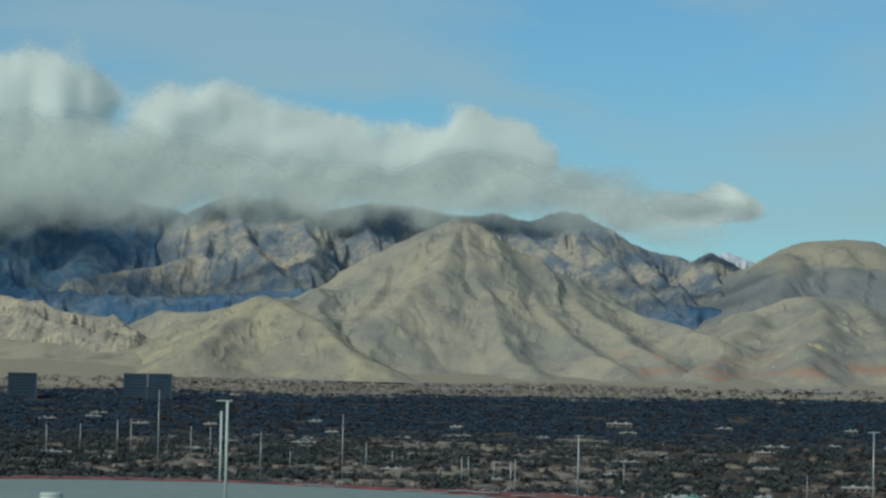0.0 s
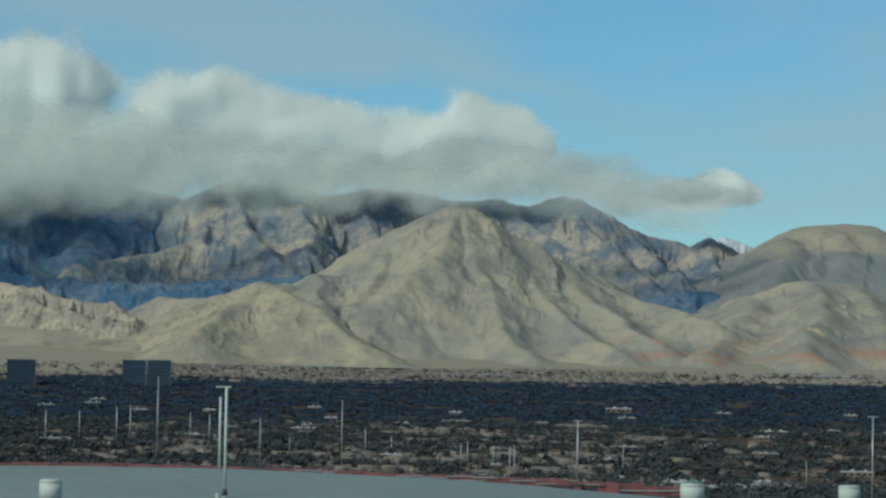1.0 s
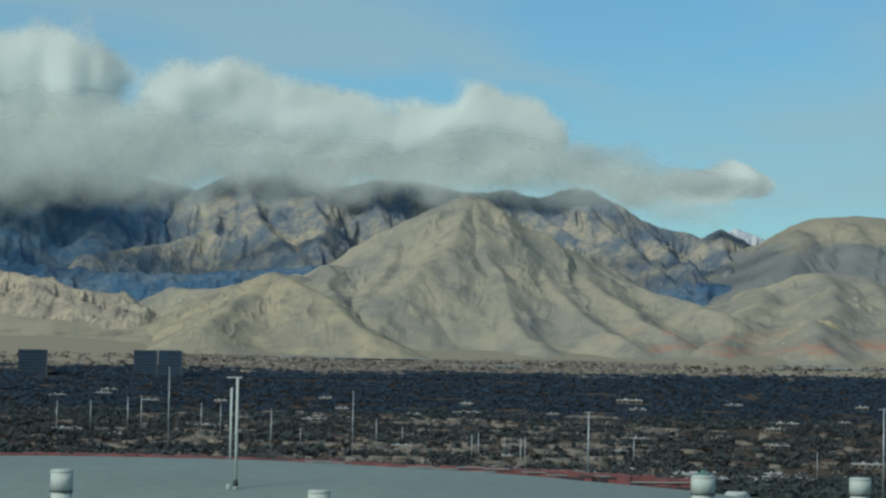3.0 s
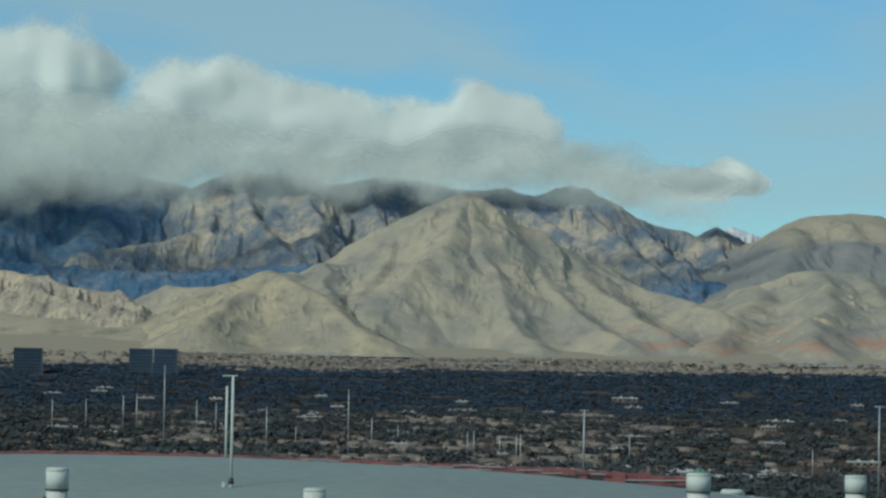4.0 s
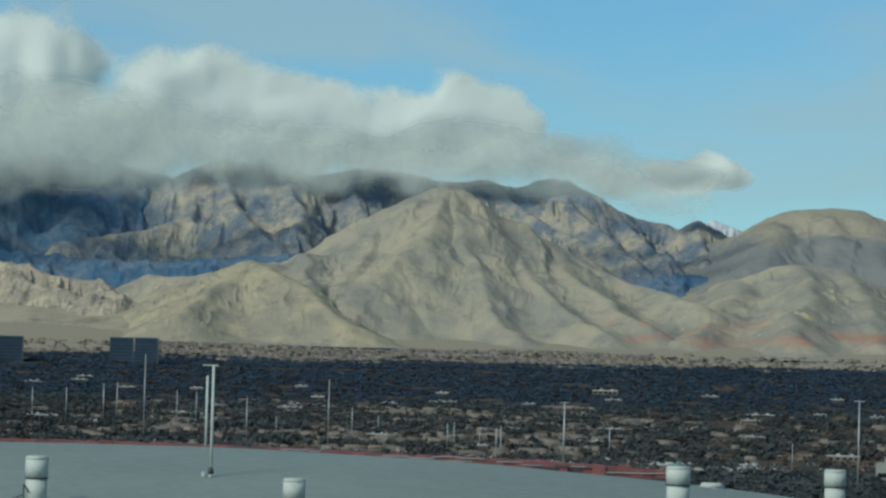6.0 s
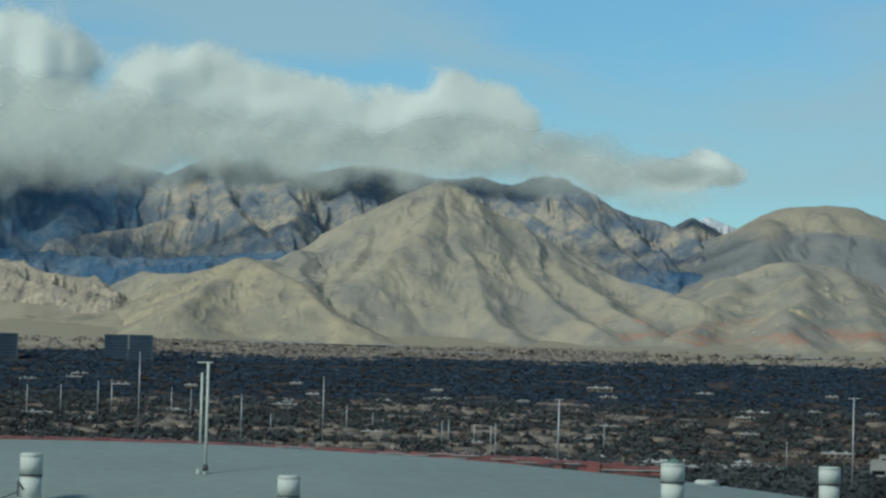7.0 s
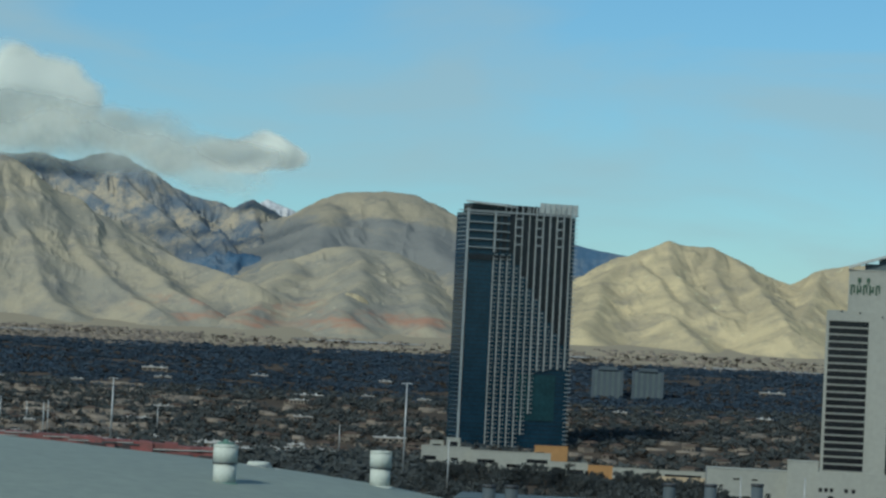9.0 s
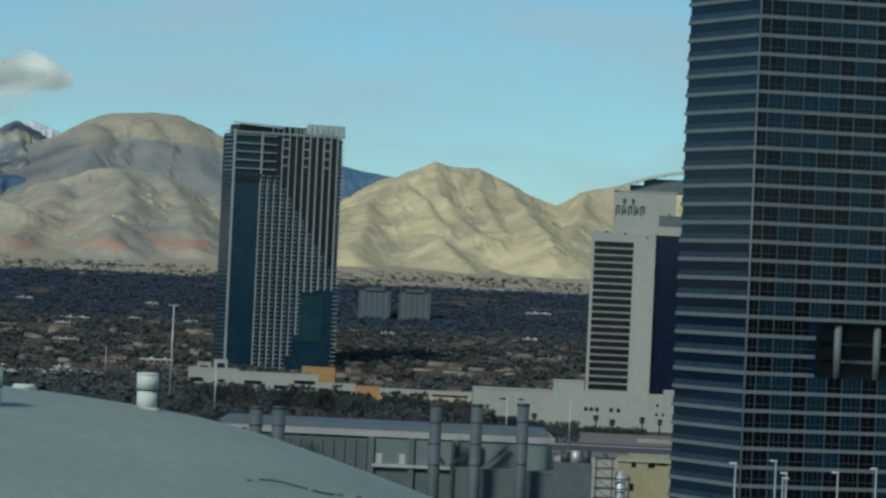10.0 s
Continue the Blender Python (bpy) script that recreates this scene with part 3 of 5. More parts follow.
cl.new(c2.outputs["Shader"], cn["Material Output"].inputs["Surface"])


def cloud(name, puffs, dist, label, soft=0.55, seed=0.0, step=0.03, depth=1.0, wisp=0.5, cap=1.0, lump=7.0, lean=0.0):
    """A bank of cloud: rounded puffs (bearing, elevation, half width, half height) melted into one body that thins out at its rim."""
    P = np.array(puffs)
    a0, a1 = (P[:, 0] - P[:, 2]).min() - 0.4, (P[:, 0] + P[:, 2]).max() + 0.4
    e0, e1 = (P[:, 1] - P[:, 3]).min() - 0.3, (P[:, 1] + P[:, 3]).max() + 0.3
    az, el = np.arange(a0, a1, step), np.arange(e0, e1, step)
    ag, eg = np.meshgrid(az, el, indexing="ij")
    wa = ag + (fbm(ag * 1.2 + seed, eg * 1.2, 2, 0.4) - 0.5) * 0.5
    we = eg + (fbm(ag * 1.2, eg * 1.2 + seed + 40, 2, 0.4) - 0.5) * 0.4
    field, thick = np.full_like(ag, -1.0), np.zeros_like(ag)
    for a, e, ra, re in puffs:
        f = 1 - ((wa - a) / ra) ** 2 - ((we - e) / re) ** 2
        field = np.logaddexp(field * 5, f * 5) / 5
        thick = np.logaddexp(thick * 0.05, np.clip(f, 0, None) ** 0.8 * min(ra, re) * 85 * depth * 0.05) / 0.05
    thick = thick + (fbm(ag * 0.9 + seed, eg * 0.9, 2, 0.4) - 0.5) * lump * 2.0 * np.clip(field, 0, 1)
    k = np.clip((field + (fbm(ag * 2.2, eg * 2.2 + seed, 5, 0.6) - 0.5) * wisp) / soft, 0, 1)
    alpha = k * k * (3 - 2 * k) * cap
    r = dist - thick - (eg - e0) * lean
    z = EYE + dist * np.tan(np.radians(eg))
    front = np.stack([r * np.sin(np.radians(ag)), r * np.cos(np.radians(ag)), z], -1).reshape(-1, 3)
    faces = grid_faces(len(az), len(el))
    keep = alpha.ravel()[faces].max(1) > 0.004
    faces = faces[keep][:, ::-1]
    used, inv = np.unique(faces, return_inverse=True)
    me = array_mesh(name, front[used], inv.reshape(faces.shape), cloud_mat, True)
    me.attributes.new("body", "FLOAT", "POINT").data.foreach_set("value", alpha.ravel()[used].astype(np.float32))
    return tagged(new(name, me), label, "cloud", kind="structure")


TOPS = [(-16, 5.0, 4.0, 1.4), (-12, 5.0, 3.0, 1.3), (-9.0, 5.1, 1.8, 1.25), (-7.5, 5.15, 1.5, 1.15), (-6.95, 5.25, 1.05, 1.0), (-5.0, 4.85, 1.1, 0.88), (-4.2, 4.8, 1.35, 0.88), (-2.9, 4.55, 1.45, 0.88), (-1.9, 4.32, 1.25, 0.78),
        (-0.4, 4.35, 1.15, 0.75), (0.4, 4.65, 1.0, 0.8), (1.1, 4.45, 1.0, 0.75), (4.55, 3.5, 0.8, 0.36), (5.05, 3.66, 0.62, 0.4), (5.45, 3.6, 0.5, 0.3)]
BANK = [(-16, 3.8, 5.0, 1.1), (-10, 3.9, 3.0, 1.15), (-8.3, 3.55, 2.2, 0.6), (-6.2, 3.6, 1.5, 0.5), (-7.5, 4.1, 2.3, 0.98), (-6.1, 4.15, 1.5, 0.9), (-4.9, 3.95, 1.5, 0.78), (-3.7, 3.8, 1.7, 0.62), (-2.2, 3.75, 1.8, 0.55), (-0.6, 3.78, 1.8, 0.55), (0.9, 3.8, 1.7, 0.6),
        (2.3, 3.72, 1.6, 0.5), (3.6, 3.5, 1.4, 0.4), (4.4, 3.36, 1.0, 0.36)]
cloud("cloud_tops", TOPS, 4650, "bright white cumulus tops in sunlight", 0.6, 2.0, depth=0.95, wisp=0.55, lump=17.0)
cloud("cloud_bank", BANK, 4480, "soft grey cloud bank lying on the mountain tops", 1.0, 7.0, depth=0.6, wisp=0.5, cap=0.92, lean=40.0)
cloud("cloud_veil", [(a, e - 0.22, ra * 1.05, re * 1.1) for a, e, ra, re in BANK], 4380, "thin grey mist trailing under the cloud bank", 1.3, 19.0, depth=0.4, wisp=0.8, cap=0.6, lean=12.0)


def cloud_shade(az0, az1, d0, d1, z, label, seed):
    """A broad ragged level cloud sheet, mostly unseen, added to shade the left mountains."""
    az, d = np.linspace(az0, az1, 170), np.linspace(d0, d1, 60)
    ag, dg = np.meshgrid(az, d, indexing="ij")
    x, y = dg * np.sin(np.radians(ag)), dg * np.cos(np.radians(ag))
    edge = np.minimum(np.minimum((ag - az0) / 2.5, (az1 - ag) / 2.2), np.minimum((dg - d0) / 260, (d1 - dg) / 60))
    k = np.clip(edge * 1.3 + (fbm(x / 120 + seed, y / 120, 5, 0.55) - 0.5) * 1.1, 0, 1)
    zz = z + (fbm(x / 90 + seed, y / 90, 4) - 0.5) * 40
    me = array_mesh("cloud_underside", np.stack([x, y, zz], -1).reshape(-1, 3), grid_faces(170, 60), cloud_mat, True)
    me.attributes.new("body", "FLOAT", "POINT").data.foreach_set("value", (k * k * (3 - 2 * k)).ravel().astype(np.float32))
    return tagged(new("cloud_underside", me), label, "cloud", kind="structure")


cloud_shade(-24, -6.0, 4400, 4720, 365, "mostly unseen level cloud sheet that shades the left mountains", 3.0)


# ---- the city ----
rng = random.Random(11)
nrs = np.random.RandomState(12)


def ground_at(x, y):
    d = math.hypot(x, y)
    return float(ground_z(d)) + float((fbm(np.array([x / 160 + 50]), np.array([y / 160 + 50]), 3)[0] - 0.5) * 6 * min(max((d - 2300) / 600, 0), 1)) - 0.3


def leaf_template(seed, count, size):
    """An uneven tuft of foliage, one unit wide and standing on the ground: many small leaf sprays set at all angles."""
    r = np.random.RandomState(seed)
    way = r.normal(size=(count, 3))
    way /= np.linalg.norm(way, axis=1)[:, None]
    mid = way * (0.5 * r.rand(count) ** 0.4)[:, None] * (0.75 + 0.5 * r.rand(count))[:, None]
    mid[:, 2] = mid[:, 2] * 1.1 + 0.5
    tri = mid[:, None, :] + r.normal(size=(count, 3, 3)) * size
    tri[:, :, 2] = np.maximum(tri[:, :, 2], 0)
    return tri.reshape(-1, 3), np.arange(count * 3).reshape(-1, 3)


def scatter(name, places, templates, mat, label, category, wide=1.0):
    """Many small clumps as one mesh: places are x, y, z, width, height."""
    vs, fs, base = [], [], 0
    for i, (x, y, z, w, h) in enumerate(places):
        v, f = templates[i % len(templates)]
        a = i * 2.4
        q = np.stack([v[:, 0] * math.cos(a) - v[:, 1] * math.sin(a), v[:, 0] * math.sin(a) + v[:, 1] * math.cos(a), v[:, 2]], -1) * (w * wide, w, h) + (x, y, z)
        vs.append(q)
        fs.append(f + base)
        base += len(v)
    return tagged(new(name, array_mesh(name, np.concatenate(vs), np.concatenate(fs), mat)), label, category, kind="stuff")


TEMPLATES = [leaf_template(i, 70, 0.11) for i in range(7)]
SMALL = [leaf_template(i + 20, 18, 0.2) for i in range(7)]


def grove(n, az0, az1, d0, d1, low, high, thin, seed):
    """Places for n trees at most, standing in ragged belts along the streets."""
    r = np.random.RandomState(seed)
    az, d = r.uniform(az0, az1, n), np.sqrt(r.uniform(d0 ** 2, d1 ** 2, n))
    cover = fbm(az * 1.1 + 30, d / 40.0, 4)
    street = (np.mod(d + 30 * np.sin(az * 0.9 + seed), 118.0) < 13) | (np.mod(az * 1.7 + 0.4 * np.sin(d / 90), 1.0) < 0.035)
    keep = (cover > thin + 0.14 * (r.rand(n) - 0.5)) & ~street
    az, d = az[keep], d[keep]
    x, y = d * np.sin(np.radians(az)), d * np.cos(np.radians(az))
    h = r.uniform(low, high, len(d))
    z = ground_z(d) + (fbm(x / 160 + 50, y / 160 + 50, 3) - 0.5) * 6 * np.clip((d - 2300) / 600, 0, 1) - 0.7
    return np.stack([x, y, z, h * r.uniform(0.8, 1.7, len(d)), h], -1)


def more(p, q):
    return np.concatenate([p, q])


scatter("far_trees", grove(70000, -9.5, 18, 2820, 3480, 1.6, 3.6, 0.36, 1), SMALL, M["leaf_haze"], "winter trees filling the far suburbs, tinted blue for haze", "trees", 1.9)
scatter("suburb_trees", more(more(grove(21000, -9.5, 18, 2560, 2900, 2.0, 5.2, 0.40, 8), grove(15000, -9.5, 18, 2180, 2600, 2.4, 6.5, 0.53, 2)), grove(9000, -9.5, 9, 1760, 2210, 2.5, 6.5, 0.38, 7)), SMALL, M["leaf"], "dark evergreen trees among the suburbs", "trees", 1.0)
scatter("far_bare_trees", more(grove(9000, -9.5, 18, 2180, 3300, 2, 5, 0.46, 3), grove(3000, -9.5, 18, 3300, 3650, 2, 4, 0.5, 4)), SMALL, M["leaf_brown"], "brown leafless trees among the suburbs", "trees", 1.4)
crowns = []
for x, y, z, w, h in more(grove(900, 7.6, 13.2, 1560, 1960, 4, 9, 0.42, 5), grove(260, 13.2, 15.2, 1560, 1700, 3, 7, 0.45, 6)):
    for k in range(11):
        a, q = rng.uniform(0, 6.28), rng.random()
        s = h * rng.uniform(0.22, 0.42)
        crowns.append((x + math.cos(a) * w * 0.42 * q, y + math.sin(a) * w * 0.42 * q, z + h * rng.uniform(0.05, 0.85) * (1 - 0.4 * q), s, s))
scatter("near_trees", crowns, SMALL, M["leaf"], "dark evergreen trees along the boulevard", "trees")


def house_meshes(w, dp, h, rise):
    walls = boxes((-w / 2, w / 2, -dp / 2, dp / 2, 0, h))
    bm = bmesh.new()
    o = 0.5
    p = [(-w / 2 - o, -dp / 2 - o, h), (w / 2 + o, -dp / 2 - o, h), (w / 2 + o, dp / 2 + o, h), (-w / 2 - o, dp / 2 + o, h), (-w / 2 + dp * 0.35, 0, h + rise), (w / 2 - dp * 0.35, 0, h + rise)]
    v = [bm.verts.new(q) for q in p]
    for f in ((0, 1, 5, 4), (1, 2, 5), (2, 3, 4, 5), (3, 0, 4), (3, 2, 1, 0)):
        bm.faces.new([v[i] for i in f])
    wins = [mesh_of("window", boxes((x - 0.7, x + 0.7, -dp / 2 - 0.06, -dp / 2 + 0.02, 1.0, 2.3)), M["window_dark"]) for x in (-w * 0.3, 0.05 * w, w * 0.34)]
    return (mesh_of("wall", walls, M["stucco"]), mesh_of("roof", bm, M["tile"]), *wins)


def hall_meshes(w, dp, h):
    walls = boxes((-w / 2, w / 2, -dp / 2, dp / 2, 0, h))
    roof = boxes((-w / 2 - 0.3, w / 2 + 0.3, -dp / 2 - 0.3, dp / 2 + 0.3, h, h + 0.7), (-w * 0.2, -w * 0.1, -1, 2, h + 0.7, h + 2.0), (w * 0.22, w * 0.3, -1, 2, h + 0.7, h + 1.8))
    wins = [mesh_of("window", boxes((x - w * 0.05, x + w * 0.05, -dp / 2 - 0.08, -dp / 2 + 0.02, 1.2, 3.0)), M["window_dark"]) for x in (-w * 0.38, -w * 0.18, w * 0.02, w * 0.2, w * 0.38)]
    return (mesh_of("wall", walls, M["stucco"]), mesh_of("roof", roof, M["white_roof"]), *wins)


HOUSES = [house_meshes(11, 8, 2.6, 1.5), house_meshes(12, 8, 4.6, 1.6), house_meshes(8, 7, 2.6, 1.5)]
HALLS = [hall_meshes(16, 12, 3.6), hall_meshes(25, 14, 3.8), hall_meshes(12, 10, 4.4)]


def building(meshes, az, d, turn, name, label, category, group):
    x, y, _ = spot(az, d)
    t = thing(name, pose(x, y, ground_at(x, y) - 0.6, 0, 0, turn - az), label, category, group)
    for me in meshes:
        part(me.name.split(".")[0], me, None, t)
    return t


for i in range(230):
    az, d = rng.uniform(-8.4, 15), math.sqrt(rng.uniform(2230 ** 2, 2850 ** 2))
    if 8.2 < az < 11 and d < 2500:
        continue
    building(HOUSES[i % 3], az, d, rng.choice((0, 90, 25, 115, -30, 60)), "house", "pale stucco suburban house with a brown tiled roof", "house", "suburban houses")
for i in range(40):
    az, d = rng.uniform(-8.4, 15), math.sqrt(rng.uniform(2230 ** 2, 3150 ** 2))
    if 7.6 < az < 11.4 and d < 2550:
        continue
    building(HALLS[i % 3], az, d, rng.choice((0, 3, -4)), "low_building", "low pale commercial building with a flat white roof", "building", "flat-roofed commercial buildings")

SHEDS = [hall_meshes(9, 8, 2.8), hall_meshes(13, 9, 3.0), hall_meshes(6, 6, 3.2)]
for i in range(60):
    az, d = rng.uniform(-4.5, 7.2), rng.uniform(2180, 2330)
    building(SHEDS[i % 3], az, d, rng.choice((0, 20, -12, 45)), "small_building", "small pale flat-roofed building among bare lots", "building", "small pale buildings")

for i in range(34):
    az, d = rng.uniform(-3.0, 6.5), rng.uniform(2185, 2300)
    building(HALLS[i % 3] if az > 1 else SHEDS[i % 3], az, d, rng.choice((0, 6, -8, 90)), "shop_building", "low pale flat-roofed shop building by the boulevard", "building", "low shops")

# the outermost suburb, in the sun at the foot of the fan
vs, fs = [], []
CUBE_F = np.array([(4, 5, 6, 7), (0, 1, 5, 4), (1, 2, 6, 5), (2, 3, 7, 6), (3, 0, 4, 7)])
for i in range(4600):
    az = rng.uniform(-8.5, 17) if rng.random() < 0.35 else rng.uniform(-5, 4)
    d = rng.uniform(3430, 3700) if rng.random() < 0.66 else rng.uniform(2280, 2900)
    x, y, _ = spot(az, d)
    z = ground_at(x, y) - 1
    w, dp, h = (rng.uniform(4, 10), rng.uniform(4, 8), rng.uniform(1.6, 3.2)) if d > 3000 else (rng.uniform(5, 20), rng.uniform(5, 11), rng.uniform(1.8, 3.6))
    p = np.array([(-w, -dp, 0), (w, -dp, 0), (w, dp, 0), (-w, dp, 0), (-w, -dp, 2 * h), (w, -dp, 2 * h), (w * 0.8, dp * 0.8, 2 * h + 1), (-w * 0.8, dp * 0.8, 2 * h + 1)]) * 0.5 + (x, y, z)
    fs.append(CUBE_F + 8 * len(vs))
    vs.append(p)
tagged(new("far_houses", array_mesh("far_houses", np.concatenate(vs), np.concatenate(fs), M["stucco"])), "pale stucco houses of the outer suburb in sunlight", "houses", kind="stuff")

# pale graded strips of bare land at the foot of the hills
for az, d, w in ((-2.5, 3690, 300), (6.9, 3640, 150), (10.2, 3560, 130), (0.5, 3600, 110), (14.0, 3500, 160)):
    x, y, _ = spot(az, d)
    bm = bmesh.new()
    n = 24
    ring = [bm.verts.new((w / 2 * math.cos(2 * math.pi * k / n) * rng.uniform(0.85, 1.1), 14 * math.sin(2 * math.pi * k / n) * rng.uniform(0.6, 1.2), 0)) for k in range(n)]
    bm.faces.new(ring)
    lot = new("bare_lot", mesh_of("bare_lot", bm, M["concrete"]))
    lot.matrix_world = pose(x, y, ground_at(x, y) + 1.6, 4.4, 0, -az)
    tagged(lot, "pale graded strip of bare ground", "ground", kind="structure")


# twin dark office blocks at the edge of the suburb
def office_block(az, d, w, z1, label):
    x, y, _ = spot(az, d)
    z0 = ground_at(x, y) - 2
    t = thing("office_block", pose(x, y, z0, 0, 0, -az), label, "office building", "twin office blocks")
    h = z1 - z0
    part("body", boxes((-w / 2, w / 2, 0, 22, 0, h)), M["office"], t)
    for k in range(1, int(h / 3.4)):
        part("floor_band", boxes((-w / 2 - 0.2, w / 2 + 0.2, -0.25, 0.0, k * 3.4, k * 3.4 + 0.5)), M["mullion"], t)
    part("corner_pier", boxes((w / 2 - 1.2, w / 2 + 0.4, -0.5, 22, 0, h + 0.6)), M["far_tower"], t, "grey corner pier")
    part("parapet", boxes((-w / 2 - 0.4, w / 2 + 0.4, -0.4, 22.4, h, h + 1)), M["mullion"], t)


office_block(-5.575, 3300, 24.5, height_at(0.385, 3300), "dark glass office block at the edge of the suburb")
office_block(-5.13, 3300, 24.5, height_at(0.39, 3300), "dark glass office block at the edge of the suburb")
office_block(-7.6, 3320, 30, height_at(0.36, 3320), "low dark office block far across the valley")

# hazy apartment towers behind
for az in (11.41, 12.14):
    x, y, _ = spot(az, 3000)
    z0 = ground_at(x, y) - 2
    t = thing("apartment_tower", pose(x, y, z0, 0, 0, -az), "hazy grey-green apartment tower with a stepped top", "apartment building", "far apartment towers")
    h = height_at(0.02, 3000) - z0
    part("body", boxes((-15, 15, 0, 20, 0, h), (-9, 9, -2, 18, h, h + 3)), M["far_tower"], t)
    for k in range(5):
        part("window_column", boxes((-12 + k * 5.4, -9.8 + k * 5.4, -0.3, 0.0, 2, h - 1)), M["cladding"], t)


# ---- poles ----
def pole(az, d, top_el, z0=None, r=0.45, arm=0.0, label="tall pale steel pole", base=None, arms=1):
    x, y, _ = spot(az, d)
    if z0 is None:
        z0 = ground_at(x, y) - 0.5
    h = height_at(top_el, d) - z0
    t = thing("utility_pole", pose(x, y, z0, 0, 0, -az), label, "pole", "tall steel poles")
    part("shaft", drums((r, r * 0.6, 0, h), n=10), M["steel"], t)
    if arm:
        for k in range(arms):
            part("cross_arm", boxes((-arm, arm, -0.15, 0.15, h - 0.6 - 2.6 * k, h - 0.15 - 2.6 * k)), M["steel"], t)
    return t


for row in ((-5.14, 2420, 0.109, 0.5), (-3.285, 2420, -0.61, 0.5), (-1.805, 2420, -0.264, 0.5), (-1.375, 2500, -0.765, 0.45), (2.474, 2150, -0.562, 0.75), (7.782, 1850, -0.399, 0.62),
            (-5.875, 2640, -0.441, 0.55), (-5.633, 2640, -0.414, 0.55), (-6.542, 2660, -0.519, 0.5), (-7.147, 2620, -0.534, 0.5), (-4.55, 2600, -0.52, 0.45), (-4.2, 2620, -0.55, 0.45),
            (0.36, 2420, -1.0, 0.45), (0.48, 2420, -0.98, 0.45), (0.95, 2430, -1.05, 0.4), (1.25, 2300, -1.05, 0.45), (1.33, 2300, -1.02, 0.4), (-2.75, 2500, -0.95, 0.4), (-0.9, 2550, -0.9, 0.4), (3.3, 2380, -1.0, 0.4), (6.6, 2250, -1.2, 0.4), (8.595, 1650, -1.394, 0.4),
            (15.05, 1500, -1.75, 0.35), (13.9, 1480, -1.78, 0.3)):
    pole(*row[:3], r=row[3], arm=0.0 if row[0] not in (7.782, 2.474) else 3.2)


# ---- dome roof with its vents ----
def roof_z(x, y):
    z = 53.8 - 9.0 * ((x + 60) / 150) ** 2 - 0.2 * 8 * np.log1p(np.exp((x - 93) / 8.0))
    return z - 13.0 * np.abs((y - 600) / 120) ** 1.8


xs, ys = np.linspace(-210, 185, 180), np.linspace(430, 625, 70)
X, Y = np.meshgrid(xs, ys, indexing="ij")
dome = thing("arena_roof", pose(0, 0, 0), "broad curved grey membrane roof of a large hall", "roof", kind="structure")
part("membrane", array_mesh("membrane", np.stack([X, Y, roof_z(X, Y) + (fbm(X / 14, Y / 14, 3) - 0.5) * 0.25], -1).reshape(-1, 3), grid_faces(180, 70)[:, ::-1], M["membrane"], True), None, dome)
bm = bmesh.new()
box(bm, -209, 184, 431, 624, -1, 12)
part("hall_wall", bm, M["concrete"], dome)
# stitched seams with metal cleats across the membrane
bm = bmesh.new()
for k in range(26):
    x = 84 + k * 0.85
    y = 514 + 0.55 * (x - 84) + 2.0 * math.sin((x - 84) * 0.35)
    if rng.random() < 0.6:
        z = float(roof_z(x, y))
        box(bm, x - 0.5, x + 0.5, y - 0.3, y + 0.3, z, z + 0.22)
part("seam_cleats", bm, M["seam"], dome, "dark cleats along a seam")
for k in range(9):
    x = 86 + k * 5.2
    z = float(roof_z(x, 598))
    part("edge_cleat", boxes((x - 0.5, x + 0.5, 597.6, 598.4, z, z + 0.4)), M["seam"], dome)
# red tiled parapet behind the crown of the roof
parapet = thing("red_parapet", pose(0, 0, 0), "faded red tiled parapet along the back of the roof", "parapet", kind="structure")
for k in range(64):
    x = -110 + k * 2.45
    y = 611.0 + rng.uniform(-0.5, 0.5)
    swell = min(max((x + 10) / 60, 0), 1) * (1 if x < 40 else max(0.25, 1 - (x - 40) / 22))
    zt = float(roof_z(x, 600)) + 0.45 + 1.9 * swell + rng.uniform(-0.25, 0.25) * (0.4 + swell)
    bm = bmesh.new()
    drop = rng.uniform(0.0, 0.35)
    v = [bm.verts.new(p) for p in ((x, y, zt - 6), (x + 2.5, y, zt - 6), (x + 2.5, y, zt - drop - 0.25), (x, y, zt - 0.25), (x, y + 1.6, zt - 6), (x + 2.5, y + 1.6, zt - 6), (x + 2.5, y + 1.6, zt - drop), (x, y + 1.6, zt))]
    for f in ((3, 2, 1, 0), (4, 5, 6, 7), (0, 1, 5, 4), (1, 2, 6, 5), (2, 3, 7, 6), (3, 0, 4, 7)):
        bm.faces.new([v[i] for i in f[::-1]])
    bmesh.ops.recalc_face_normals(bm, faces=bm.faces)
    part("red_tile_panel", bm, M["red"], parapet)
    if x > -30 and rng.random() < 0.55:
        cut = rng.uniform(0.35, 1.3) * (0.4 + swell)
        part("pale_coping", boxes((x - 1.5, x + 3.6, y - 0.35, y - 0.02, zt - cut - 0.2, zt - cut)), M["concrete"], parapet)
    if x > -10 and rng.random() < 0.6:
        cut = rng.uniform(0.6, 1.9)
        part("shaded_gutter", boxes((x - 1.0, x + 3.0, y - 0.22, y - 0.01, zt - cut - 0.3, zt - cut)), M["dark_steel"], parapet)


